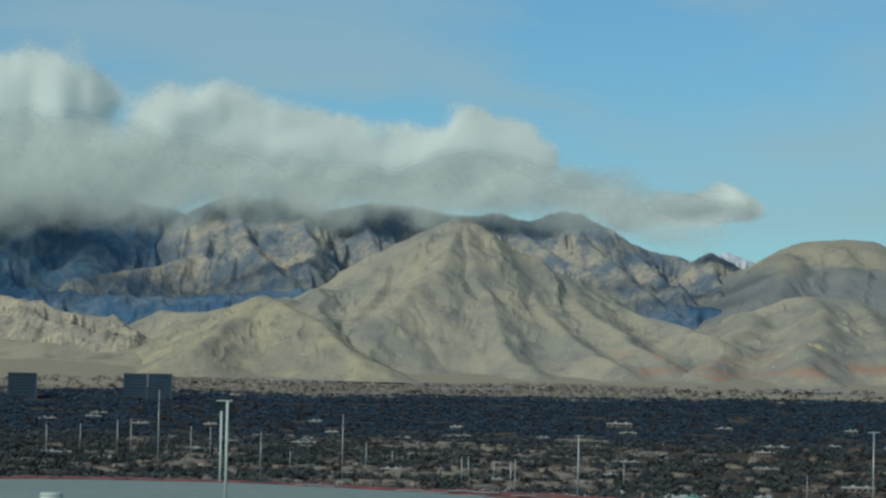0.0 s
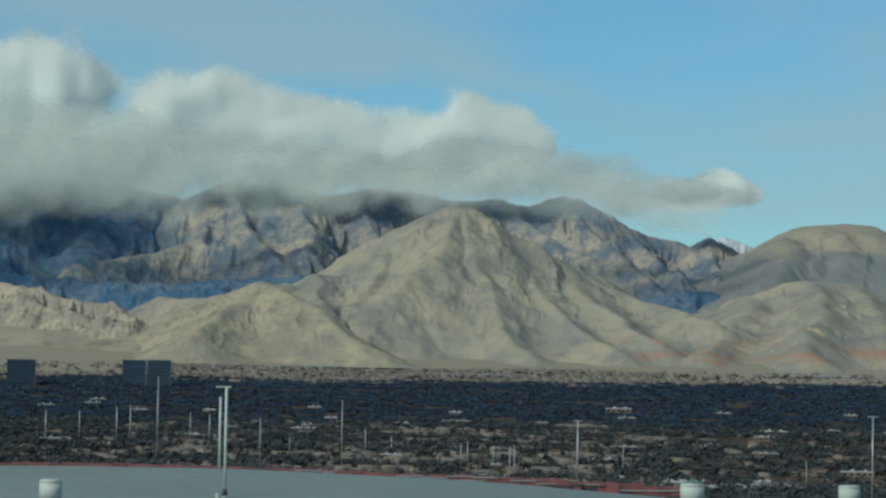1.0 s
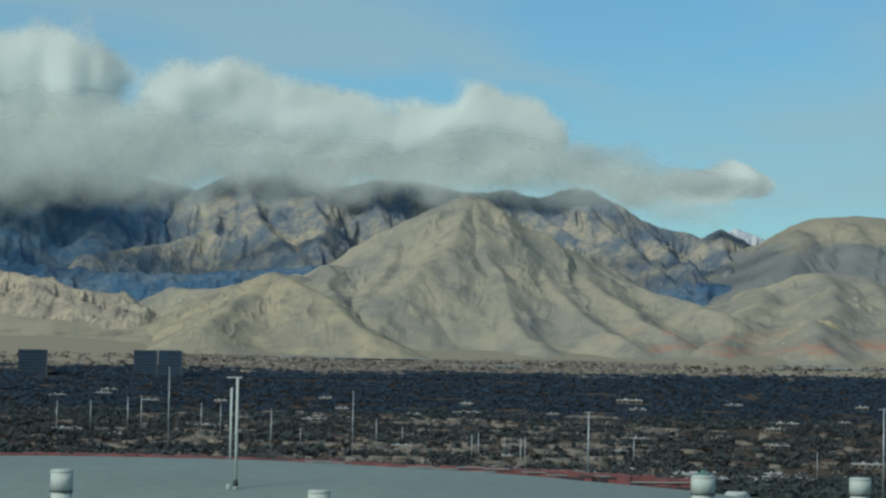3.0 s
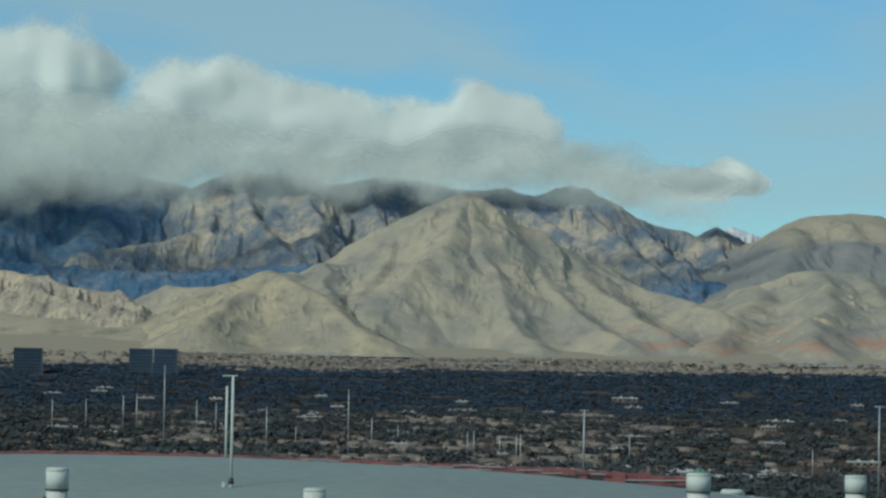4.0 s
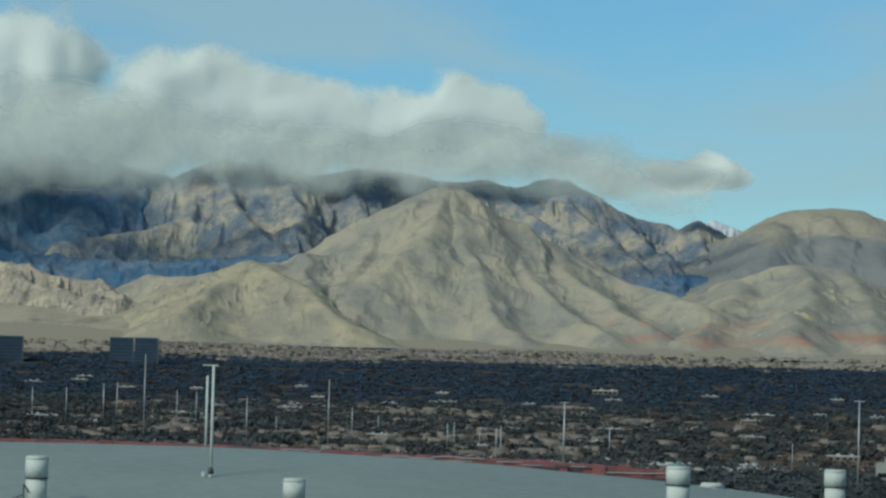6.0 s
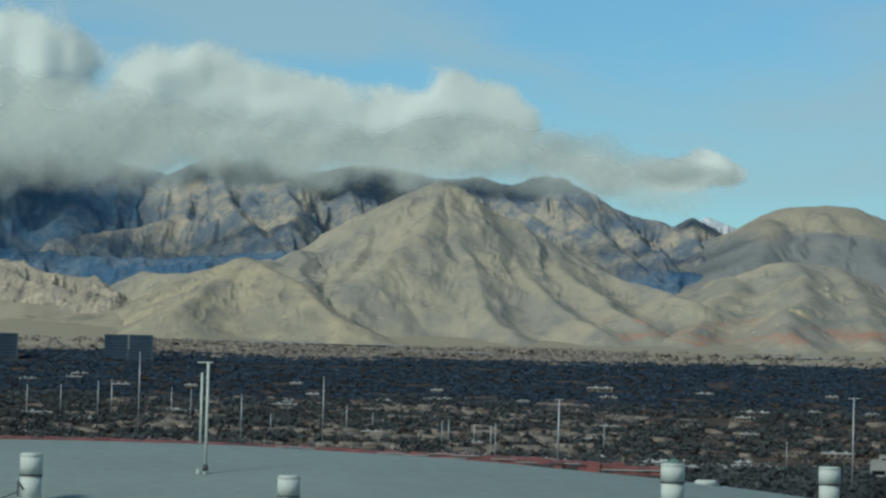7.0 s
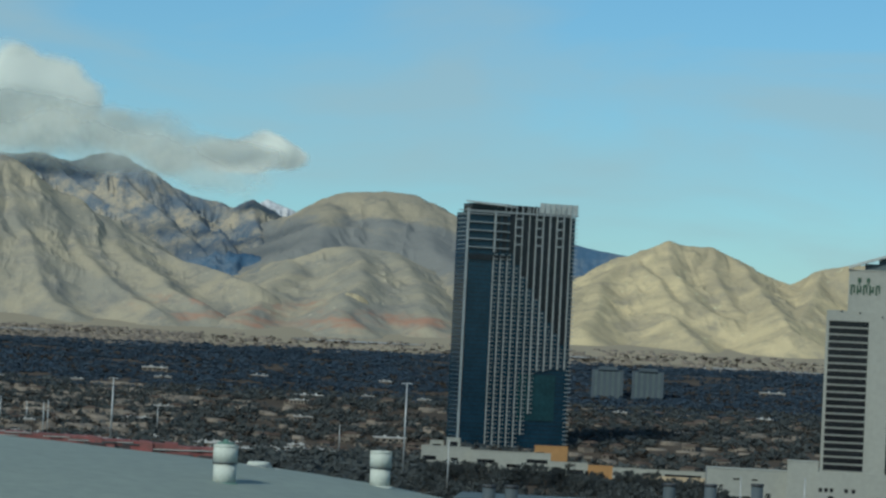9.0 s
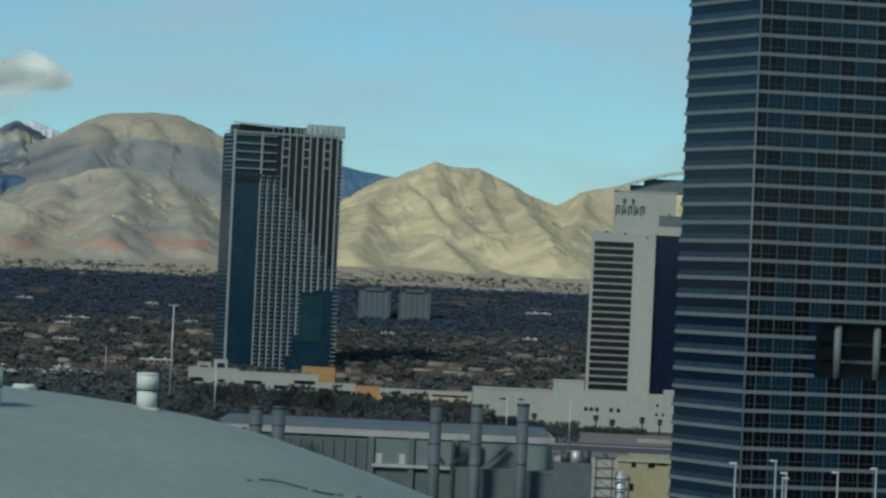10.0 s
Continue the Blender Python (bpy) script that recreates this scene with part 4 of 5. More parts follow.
def roof_vent(az, d, top_el, r, h, label, name="roof_vent", cap=None, pipe=False):
    x, y, _ = spot(az, d)
    zt = height_at(top_el, d)
    t = thing(name, pose(x, y, zt - h, 0, 0, -az), label, "roof vent", "white roof vents")
    bm = bmesh.new()
    drum(bm, r * 0.94, r * 0.94, 0, h * 0.52, 28)
    part("shaft", bm, M["vent_paint"], t)
    part("collar", drums((r * 1.05, r * 1.05, h * 0.52, h * 0.545), n=28), M["dark_steel"], t, "dark joint band")
    bm = bmesh.new()
    drum(bm, r, r, h * 0.545, h * 0.97, 28)
    drum(bm, r, r * 0.88, h * 0.97, h, 28)
    hood = part("hood", bm, M["vent_paint"], t)
    part("rim_lip", drums((r * 1.03, r * 1.03, h * 0.93, h * 0.97), n=28), M["vent_paint"], hood)
    part("base_flange", drums((r * 1.3, r * 1.15, -0.3, 0.35), n=28), M["green" if cap else "vent_paint"], t)
    if cap:
        part("cap", drums((r * 0.75, r * 0.7, h, h + 0.35), (r * 0.25, r * 0.2, h + 0.35, h + 0.8)), M["green"], t, "green copper cap")
    if pipe:
        bm = bmesh.new()
        beam(bm, (-r * 1.1, -r * 0.6, 0.6), (-r * 1.1, -r * 0.6, h * 0.4), 0.25)
        beam(bm, (-r * 1.1, -r * 0.6, h * 0.4), (-r * 0.6, -r * 0.8, h * 0.22), 0.25)
        beam(bm, (-r * 2.6, -r * 0.6, 0.2), (-r * 1.1, -r * 0.6, h * 0.18), 0.2)
        part("conduit", bm, M["dark_steel"], t, "bent dark conduit")
    return t


roof_vent(-7.03, 513, -1.77, 1.83, 7.6, "white cylindrical roof vent with a dark band and conduits", pipe=True)
roof_vent(-2.39, 505, -2.07, 1.8, 7.1, "white cylindrical roof vent with a dark joint band", pipe=True)
roof_vent(4.56, 556, -1.665, 2.15, 7.1, "white cylindrical roof vent with a green copper cap", cap=True)
roof_vent(7.375, 597, -1.65, 2.05, 6.95, "white cylindrical roof vent on the edge of the roof")
x, y, _ = spot(5.165, 600)
drum_vent = thing("roof_drum", pose(x, y, height_at(-2.2, 600), 0, 0, -5.165), "low white drum-shaped roof fan housing", "roof vent")
part("drum", drums((2.4, 2.4, 0, 1.9), (2.4, 1.9, 1.9, 2.6), n=28), M["vent_paint"], drum_vent)
part("rim", drums((2.5, 2.5, 1.75, 1.95), n=28), M["steel"], drum_vent)
bm = bmesh.new()
for k in range(7):
    beam(bm, (-7 + k * 1.6, -1, -0.6), (-7 + k * 1.6, -1, 0.6), 0.12)
beam(bm, (-7, -1, 0.6), (2.6, -1, 0.6), 0.14)
x, y, _ = spot(5.3, 603)
rail = thing("roof_rail", pose(x, y, height_at(-2.12, 603), 0, 0, -5.3), "thin grey handrail on the roof edge", "handrail")
part("rail", bm, M["steel"], rail)

# twin antenna poles on the roof
for az, d, top, foot, arm in ((-3.905, 545, -0.06, -2.0, 1.4), (-4.01, 606, -0.25, -1.62, 0.0)):
    x, y, _ = spot(az, d)
    z0 = height_at(foot, d)
    t = thing("roof_mast", pose(x, y, z0, 0, 0, -az), "slender white mast standing on the roof", "mast", "roof masts")
    h = height_at(top, d) - z0
    part("shaft", drums((0.26, 0.22, 0, h), n=12), M["vent_paint"], t)
    part("base", drums((0.55, 0.35, -0.2, 0.9), n=14), M["dark_steel"], t, "dark base fitting")
    if arm:
        part("cross_arm", boxes((-1.9, 0.8, -0.1, 0.1, h - 0.12, h + 0.08)), M["vent_paint"], t)
        part("stay_foot", boxes((-1.6, -1.1, -0.2, 0.2, -0.9, 0.1), (-0.4, 0.0, -0.2, 0.2, -1.3, -0.4)), M["vent_paint"], t)


# ---- the tall glass tower ----
def glass_tower():
    D, W, DEP, YAW = 2400.0, 88.0, 26.0, 20.0
    H = height_at(2.84, D)
    corner = spot(8.74, D, 0)
    t = thing("residential_tower", pose(corner.x, corner.y, -1, 0, 0, YAW - 9.6), "dark teal glass residential tower with pale concrete fins", "tower building")
    part("body", boxes((0, W, 0.9, DEP, 0, H - 2)), M["tower_glass"], t)
    part("podium_core", boxes((4, W - 3, 2, DEP - 3, H - 2, H + 5)), M["tower_recess"], t, "dark recessed penthouse storey")
    fl = H / 57.0
    glass_w = W * 0.25
    for k in range(57):
        z = k * fl
        part("floor_line", boxes((0.6, W - 0.4, 0.72, 0.92, z + fl - 0.45, z + fl - 0.1)), M["tower_recess"], t)
        # balconies round the left end and the right corner
        part("end_balcony", boxes((-0.9, 0.3, 3, DEP * 0.8, z + fl - 0.5, z + fl)), M["tower_fin"] if k > 46 else M["mullion"], t)
        part("corner_balcony", boxes((W - 2.6, W + 1.6, -1.1, 2.6, z + fl - 0.5, z + fl)), M["tower_fin"], t)
    part("corner_mullion", boxes((-0.5, 1.0, -0.35, 1.2, 0, H + 1)), M["tower_fin"], t, "pale vertical strip at the corner")
    slabs = bmesh.new()
    n = 12
    step = (W - glass_w - 4) / (n - 1)
    for i in range(n):
        x = glass_w + i * step
        low = 3 if i < 5 else (H * (0.10 + 0.085 * (i - 5)) if i < 7 else H * 0.36)
        if i >= 9:
            low = H * 0.37
        top = H * 0.815 if i < 3 else H + 4.0
        fw = 0.2 if i < 6 else 0.38
        part("fin", boxes((x - fw, x + fw, -0.9, 0.95, low, top)), M["tower_fin"], t)
        # balcony slabs between fins, below a line that steps down to the right
        stop = H * (0.83 - 0.045 * max(0, i - 2))
        for k in range(57):
            z = (k + 1) * fl
            if low < z < stop and i < n - 1:
                box(slabs, x + 0.5, x + step * 0.55, -0.8, 0.9, z - 0.5, z)
        if i < n - 1:
            bm = bmesh.new()
            box(bm, x + 0.6, x + step - 0.6, 0.6, 0.86, max(stop, low), H - 1)
            part("dark_recess", bm, M["tower_recess"], t, "dark recessed glazing")
    tagged(part("balcony_slab", slabs, M["tower_fin"], t, "short pale balcony slabs beside the fins"), kind="stuff")
    # four pale frames on each of three upper bays, and the top left terraces
    for i in (3, 6, 9):
        x = glass_w + i * step
        for k in range(4):
            z = H - 5 - k * 6.6
            part("frame_beam", boxes((x + 0.5, x + step - 0.5, -0.9, 0.8, z - 0.5, z + 0.5)), M["tower_fin"], t)
    for k in range(5):
        z = H - 3 - k * 6.4
        part("terrace_slab", boxes((1.0, glass_w + 12, -1.6, 0.9, z - 0.35, z + 0.35)), M["tower_fin"], t)
    part("terrace_post", boxes((glass_w - 0.5, glass_w + 0.6, -1.7, 0.6, H - 32, H)), M["tower_fin"], t)
    part("belt_band", boxes((0.5, glass_w + 14, -0.3, 0.9, H - 38, H - 34)), M["tower_recess"], t)
    part("top_beam", boxes((1.0, W, -1.0, 0.5, H - 1.6, H - 0.3)), M["tower_fin"], t)
    # tilted roof canopy and the glazed screen
    bm = bmesh.new()
    v = [bm.verts.new(p) for p in ((-2.5, -3, H + 6.2), (39, -2, H + 3.6), (41, DEP * 0.8, H + 6.6), (7, DEP, H + 8.2), (-2.5, -3, H + 5.2), (39, -2, H + 2.9), (41, DEP * 0.8, H + 5.8), (7, DEP, H + 7.2))]
    for f in ((0, 1, 2, 3), (7, 6, 5, 4), (0, 4, 5, 1), (1, 5, 6, 2), (2, 6, 7, 3), (3, 7, 4, 0)):
        bm.faces.new([v[i] for i in f])
    part("roof_canopy", bm, M["canopy"], t, "thin tilted pale roof canopy")
    for k in range(7):
        part("screen_pane", boxes((W - 30 + k * 4.5, W - 25.8 + k * 4.5, -0.4, -0.2, H + 0.2, H + 8.0)), M["canopy"], t, "pale glazed roof screen")
    for k in range(14):
        part("roof_post", boxes((W - 58 + k * 4.5, W - 57.4 + k * 4.5, -0.8, 0.0, H - 1, H + 5 + 3 * (k > 6))), M["tower_fin"], t)
    part("teal_panel", boxes((W * 0.53, W * 0.88, 0.2, 0.6, 30, H * 0.345)), M["teal_field"], t, "flush teal glass lower field")
    return t


glass_tower()


# ---- podium and long low wings in front of the tower ----
def wing(az0, az1, d, el_top, el_foot, mat, label, strip=(), name="podium_wing", dep=20, turn=0.0, cat="building"):
    """A long low block seen between two bearings, with dark strips of openings (from, to, low, high in fractions)."""
    mid = (az0 + az1) / 2
    x, y, _ = spot(mid, d)
    w = d * radians(az1 - az0)
    z0, z1 = height_at(el_foot, d), height_at(el_top, d)
    t = thing(name, pose(x, y, 0, 0, 0, turn - mid), label, cat)
    part("wall", boxes((-w / 2, w / 2, 0, dep, min(z0, 0) - 1, z1)), M[mat], t)
    part("parapet", boxes((-w / 2 - 0.2, w / 2 + 0.2, -0.25, 0.3, z1 - 0.1, z1 + 0.6)), M[mat], t)
    for a, b, c, e in strip:
        part("window_strip", boxes((-w / 2 + a * w, -w / 2 + b * w, -0.15, 0.1, z0 + (z1 - z0) * c, z0 + (z1 - z0) * e)), M["window_dark"], t)
    return t


wing(8.10, 9.0, 2120, -1.52, -1.90, "white", "white terraced podium below the tower", [(0.04, 0.30, 0.35, 0.55), (0.60, 0.74, 0.35, 0.5)])
wing(8.55, 8.80, 2150, -1.36, -1.6, "white", "white stair block on the podium roof", [(0.25, 0.8, 0.2, 0.75)], "stair_block", 8)
wing(8.25, 8.5, 2160, -1.42, -1.6, "white", "white plant room on the podium roof", [(0.2, 0.8, 0.3, 0.7)], "plant_room", 8)
wing(9.0, 10.45, 2110, -1.56, -1.95, "white", "long white podium with shaded terraces", [(0.08, 0.3, 0.45, 0.62), (0.45, 0.62, 0.3, 0.45), (0.70, 0.97, 0.55, 0.72)])
wing(10.4, 11.13, 2080, -1.70, -2.0, "white", "white podium end with dark openings", [(0.1, 0.35, 0.3, 0.7), (0.5, 0.9, 0.3, 0.6)])
wing(10.15, 10.75, 2240, -1.42, -1.7, "orange", "orange-brown block behind the podium", [(0.05, 0.3, 0.2, 0.6)], "orange_block", 12)
wing(11.13, 11.58, 2060, -1.73, -2.05, "orange", "square orange rendered block", [(-0.1, 0.02, 0.2, 0.7)], "orange_block", 16)
wing(11.58, 12.1, 2060, -1.75, -2.02, "white", "plain pale block between coloured wings", [], "pale_block", 16)
wing(12.1, 13.28, 2040, -1.755, -1.9, "white", "white upper storey with a long window band", [(0.02, 0.12, 0.2, 0.6), (0.16, 0.22, 0.2, 0.6), (0.25, 0.31, 0.2, 0.6), (0.36, 0.92, 0.25, 0.6)])
wing(12.15, 13.25, 2036, -1.87, -2.1, "tan", "tan lower storey below the white wing", [], "tan_block", 16)


# ---- the white hotel ----
def white_hotel():
    D = 1750.0
    base = spot(15.9, D)
    t = thing("hotel_tower", pose(base.x, base.y, 0, 0, 0, -15.9), "white rendered hotel tower with dark window bands", "hotel building")

    def lx(az):
        return D * math.tan(radians(az - 15.9))

    def lz(el):
        return height_at(el, D)

    part("wall", boxes((lx(15.30), lx(16.46), 0, 30, -2, lz(1.30))), M["white"], t)
    part("sign_block", boxes((lx(15.67), lx(16.80), 2, 24, lz(1.30), lz(2.03))), M["white"], t)
    part("setback", boxes((lx(16.46), lx(16.95), 1.5, 26, lz(1.26), lz(1.44))), M["white"], t)
    part("shoulder", boxes((lx(16.50), lx(16.92), 1.0, 22, lz(1.44), lz(1.62))), M["cladding"], t)
    part("glass_wing", boxes((lx(16.46), lx(18.2), 3.0, 28, lz(-1.6), lz(1.25))), M["navy_glass"], t, "dark navy glass wing")
    part("glass_wing_top", boxes((lx(16.44), lx(18.2), 2.5, 28, lz(1.25), lz(1.36))), M["white"], t)
    n = 21
    for k in range(n):
        z0 = lz(1.12 - 2.72 * (k + 0.86) / n)
        z1 = lz(1.12 - 2.72 * (k + 0.10) / n)
        win = part("window_band", boxes((lx(15.355), lx(16.062), -0.12, 0.2, z0, z1)), M["window_dark"], t)
        part("sill", boxes((lx(15.345), lx(16.07), -0.35, 0.0, z0 - 0.2, z0)), M["white"], win)
    # roof: a curved glazed canopy on a dark drum
    bm = bmesh.new()
    nx = 16
    prev = None
    for i in range(nx + 1):
        a = i / nx
        x = lx(15.66) + (lx(18.0) - lx(15.66)) * a
        z = lz(2.06 + 0.36 * math.sin(math.pi * min(a * 0.75, 0.5 + a * 0.2) * 0.95))
        cur = [bm.verts.new((x, yy, z + dz)) for yy, dz in ((0.0, 0), (26, 0.8))]
        if prev:
            bm.faces.new((prev[0], cur[0], cur[1], prev[1]))
        prev = cur
    ext = bmesh.ops.extrude_face_region(bm, geom=bm.faces[:])
    bmesh.ops.translate(bm, verts=[g for g in ext["geom"] if isinstance(g, bmesh.types.BMVert)], vec=(0, 0, 1.5))
    bmesh.ops.recalc_face_normals(bm, faces=bm.faces)
    part("roof_canopy", bm, M["canopy"], t, "curved pale glazed canopy")
    part("roof_drum", boxes((lx(15.95), lx(17.4), 4, 20, lz(2.03), lz(2.16)), (lx(16.2), lx(17.4), 4, 20, lz(2.16), lz(2.28))), M["cladding"], t, "grey recessed top storey")
    for i in range(14):
        a = (i + 0.5) / 14
        x = lx(15.66) + (lx(18.0) - lx(15.66)) * a
        z = lz(2.06 + 0.36 * math.sin(math.pi * min(a * 0.75, 0.5 + a * 0.2) * 0.95))
        part("canopy_rib", boxes((x - 0.18, x + 0.18, -0.4, 26, z + 0.2, z + 1.0)), M["steel"], t)
    part("sign_block_cap", boxes((lx(15.66), lx(16.82), 1.6, 24.4, lz(2.03), lz(2.03) + 0.6)), M["white"], t)
    # the sign, as plain green bars, and two small lights above it
    for i in range(5):
        x = lx(15.745 + i * 0.112)
        z0 = lz(1.60)
        part("sign_letter", boxes((x - 1.2, x - 0.4, 1.5, 2.05, z0, z0 + 5.4), (x - 0.4, x + 1.0, 1.5, 2.05, z0 + (4.4 if i % 2 == 0 else 1.6), z0 + (5.4 if i % 2 == 0 else 2.6)), (x + 0.5, x + 1.2, 1.5, 2.05, z0 + 1.0, z0 + 4.8)), M["sign_green"], t, "green metal sign bar")
    for i in range(2):
        x = lx(15.86 + i * 0.16)
        part("sign_ornament", boxes((x - 0.9, x + 0.9, 1.5, 2.05, lz(1.83), lz(1.90)), (x - 0.35, x + 0.35, 1.5, 2.05, lz(1.78), lz(1.83))), M["sign_green"], t)
    for az, el in ((15.57, 1.27), (15.9, 1.25), (16.3, 1.19), (16.68, 1.62)):
        part("wall_light", boxes((lx(az) - 0.5, lx(az) + 0.5, -0.5, 0.1, lz(el), lz(el) + 1.0)), M["dark_steel"], t)
    # the base storeys
    part("base_wall", boxes((lx(15.20), lx(17.4), -1.2, 34, -2, lz(-1.62))), M["white"], t)
    part("base_parapet", boxes((lx(16.72), lx(17.4), -1.5, -0.9, lz(-1.62), lz(-1.53))), M["white"], t)
    for az in (15.33, 15.43, 15.53, 15.79, 15.92):
        part("small_window", boxes((lx(az) - 1.0, lx(az) + 1.0, -1.3, -1.1, lz(-1.98), lz(-1.91))), M["window_dark"], t)
    for az, el in ((16.62, -1.85), (16.61, -2.02), (16.73, -2.02)):
        part("small_window", boxes((lx(az) - 0.6, lx(az) + 0.6, -1.3, -1.1, lz(el), lz(el + 0.06))), M["window_dark"], t)
    part("wall_panel", boxes((lx(15.75), lx(15.98), -1.26, -1.18, lz(-2.12), lz(-2.05))), M["concrete"], t)
    part("wall_panel", boxes((lx(15.32), lx(15.48), -1.26, -1.18, lz(-2.06), lz(-2.03))), M["concrete"], t)


white_hotel()
wing(13.285, 14.76, 1760, -1.66, -2.32, "white", "long white windowless hall beside the hotel", [(0.32, 0.4, 0.72, 0.76), (0.55, 0.62, 0.72, 0.76)], "hotel_hall", 40, 2)
wing(14.72, 15.28, 1750, -1.46, -2.34, "white", "white corner block between hall and hotel tower", [], "hotel_hall", 40)


def palm(az, d, h):
    x, y, _ = spot(az, d)
    t = thing("palm_tree", pose(x, y, -0.5, 0, 0, az * 37), "fan palm with a slim trunk before a white wall", "palm tree", "palm trees")
    part("trunk", drums((0.5, 0.4, 0, h), n=8), M["leaf_brown"], t)
    bm = bmesh.new()
    for k in range(44):
        a, up = k * 2.4, math.sin(k * 1.7) * 1.0
        out = Vector((math.cos(a) * math.cos(up), math.sin(a) * math.cos(up), math.sin(up)))
        side = out.cross(Vector((0.3, 0.2, 1))).normalized() * 0.5
        root = Vector((0, 0, h))
        v = [bm.verts.new(p) for p in (root, root + out * 1.5 - side, root + out * 2.3, root + out * 1.5 + side)]
        bm.faces.new(v)
    part("crown", bm, M["leaf"], t)


for az, h in ((15.52, 7.5), (15.82, 5.5), (16.36, 7.5), (16.68, 6.8), (14.4, 7.0), (14.02, 5.0)):
    palm(az, 1715, h)


def tree(az, d, h, w, seed):
    x, y, _ = spot(az, d)
    r = random.Random(seed)
    t = thing("tree", pose(x, y, -0.5), "dense dark evergreen tree by the road", "tree", "roadside trees")
    bm = bmesh.new()
    drum(bm, 0.35, 0.2, 0, h * 0.5, 8)
    for k in range(4):
        a = k * 1.6 + r.random()
        beam(bm, (0, 0, h * 0.35), (math.cos(a) * w * 0.25, math.sin(a) * w * 0.25, h * 0.65), 0.18)
    part("trunk", bm, M["leaf_brown"], t)
    vs, fs, base = [], [], 0
    for k in range(64):
        v, f = TEMPLATES[k % 7]
        a, rr, zz = r.uniform(0, 6.28), math.sqrt(r.random()), r.uniform(0.2, 0.95)
        rad = w * 0.5 * rr * (1.15 - abs(zz - 0.5))
        s = w * r.uniform(0.12, 0.27)
        vs.append(v * s + (math.cos(a) * rad, math.sin(a) * rad, h * zz - s * 0.5))
        fs.append(f + base)
        base += len(v)
    part("crown", array_mesh("crown", np.concatenate(vs), np.concatenate(fs), M["leaf"]), None, t)


for i in range(46):
    az = 8.2 + i * 0.138 + rng.uniform(-0.05, 0.05)
    big = 1.35 if 13.4 < az < 13.7 else 1.0
    hh = rng.uniform(8, 13) if az < 12.6 else rng.uniform(6, 11)
    tree(az, rng.uniform(1600, 1680) if az > 13.2 else rng.uniform(1700, 1900), hh * big * (1.25 if az < 11 else 1), rng.uniform(8, 13), i)


# ---- roads behind the works ----
def strip(name, az0, az1, d0, d1, z, mat, label):
    bm = bmesh.new()
    n = 24
    prev = None
    for i in range(n + 1):
        az = az0 + (az1 - az0) * i / n
        cur = [bm.verts.new(spot(az, d, z)) for d in (d0, d1)]
        if prev:
            bm.faces.new((prev[0], cur[0], cur[1], prev[1]))
        prev = cur
    return tagged(new(name, mesh_of(name, bm, M[mat])), label, "road", kind="structure")


strip("road", 6, 22, 1480, 1530, 0.10, "asphalt", "wide asphalt road beyond the works")
strip("pavement", 6, 22, 1532, 1545, 0.16, "concrete", "pale pavement along the road")
strip("verge", 6, 22, 1380, 1478, 0.10, "red_gravel", "pinkish gravel verge beside the road")
strip("forecourt", 14.6, 18, 1560, 1690, 0.12, "red_gravel", "pinkish gravel forecourt before the hotel")
wing(16.28, 16.95, 1600, -2.46, -2.56, "white", "low white canopy roof by the forecourt", [], "entrance_canopy", 9)
scatter("hedge", [(*spot(15.3 + 0.022 * k, 1690 + 3 * (k % 3)), 4.0, 2.4 + (k % 5) * 0.4) for k in range(52)], TEMPLATES, M["leaf"], "dark clipped hedge before the hotel wall", "hedge")
scatter("lot_shrubs", [(*spot(rng.uniform(8, 16.8), rng.uniform(1385, 1475)), rng.uniform(1.5, 4), rng.uniform(1, 2.5)) for k in range(70)], TEMPLATES, M["leaf"], "scattered dark shrubs on the gravel", "shrubs")


def parked_car(az, d, mat):
    x, y, _ = spot(az, d)
    t = thing("parked_car", pose(x, y, 0.15, 0, 0, -az), "small parked car on the gravel lot", "car", "parked cars")
    bm = bmesh.new()
    prof = [(-2.1, 0.35), (2.1, 0.35), (2.15, 0.8), (1.3, 0.95), (0.7, 1.45), (-1.1, 1.45), (-1.7, 0.98), (-2.15, 0.9)]
    a, b = [bm.verts.new((px, -0.85, pz)) for px, pz in prof], [bm.verts.new((px, 0.85, pz)) for px, pz in prof]
    bm.faces.new(a)
    bm.faces.new(b[::-1])
    for i in range(len(prof)):
        bm.faces.new((a[i], b[i], b[(i + 1) % len(prof)], a[(i + 1) % len(prof)]))
    bmesh.ops.recalc_face_normals(bm, faces=bm.faces)
    part("body", bm, M[mat], t)
    part("side_window", boxes((-1.0, 0.75, -0.87, 0.87, 0.98, 1.38)), M["window_dark"], t)
    for wxp in (-1.3, 1.3):
        for wyp in (-0.8, 0.8):
            bm = bmesh.new()
            bmesh.ops.create_cone(bm, cap_ends=True, segments=14, radius1=0.33, radius2=0.33, depth=0.2, matrix=pose(wxp, wyp, 0.33, 90, 0, 0))
            wheel = part("wheel", bm, M["dark_steel"], t)
            bm = bmesh.new()
            bmesh.ops.create_cone(bm, cap_ends=True, segments=12, radius1=0.19, radius2=0.19, depth=0.22, matrix=pose(wxp, wyp, 0.33, 90, 0, 0))
            part("rim", bm, M["steel"], wheel)


for az, d, mat in ((8.5, 1440, "white"), (8.7, 1445, "red"), (9.6, 1430, "vent_paint"), (11.0, 1420, "vent_paint"), (12.05, 1425, "white"), (13.35, 1410, "steel"), (14.45, 1440, "vent_paint")):
    parked_car(az, d, mat)


# ---- the works below: wall, stacks, steel frame, yellow building ----
DW = 760.0
works = thing("works_building", pose(*spot(12.1, DW, 0), 0, 0, -12.1), "blue-grey clad industrial building with dark bays", "industrial building")


def wx(az):
    return DW * math.tan(radians(az - 12.1))


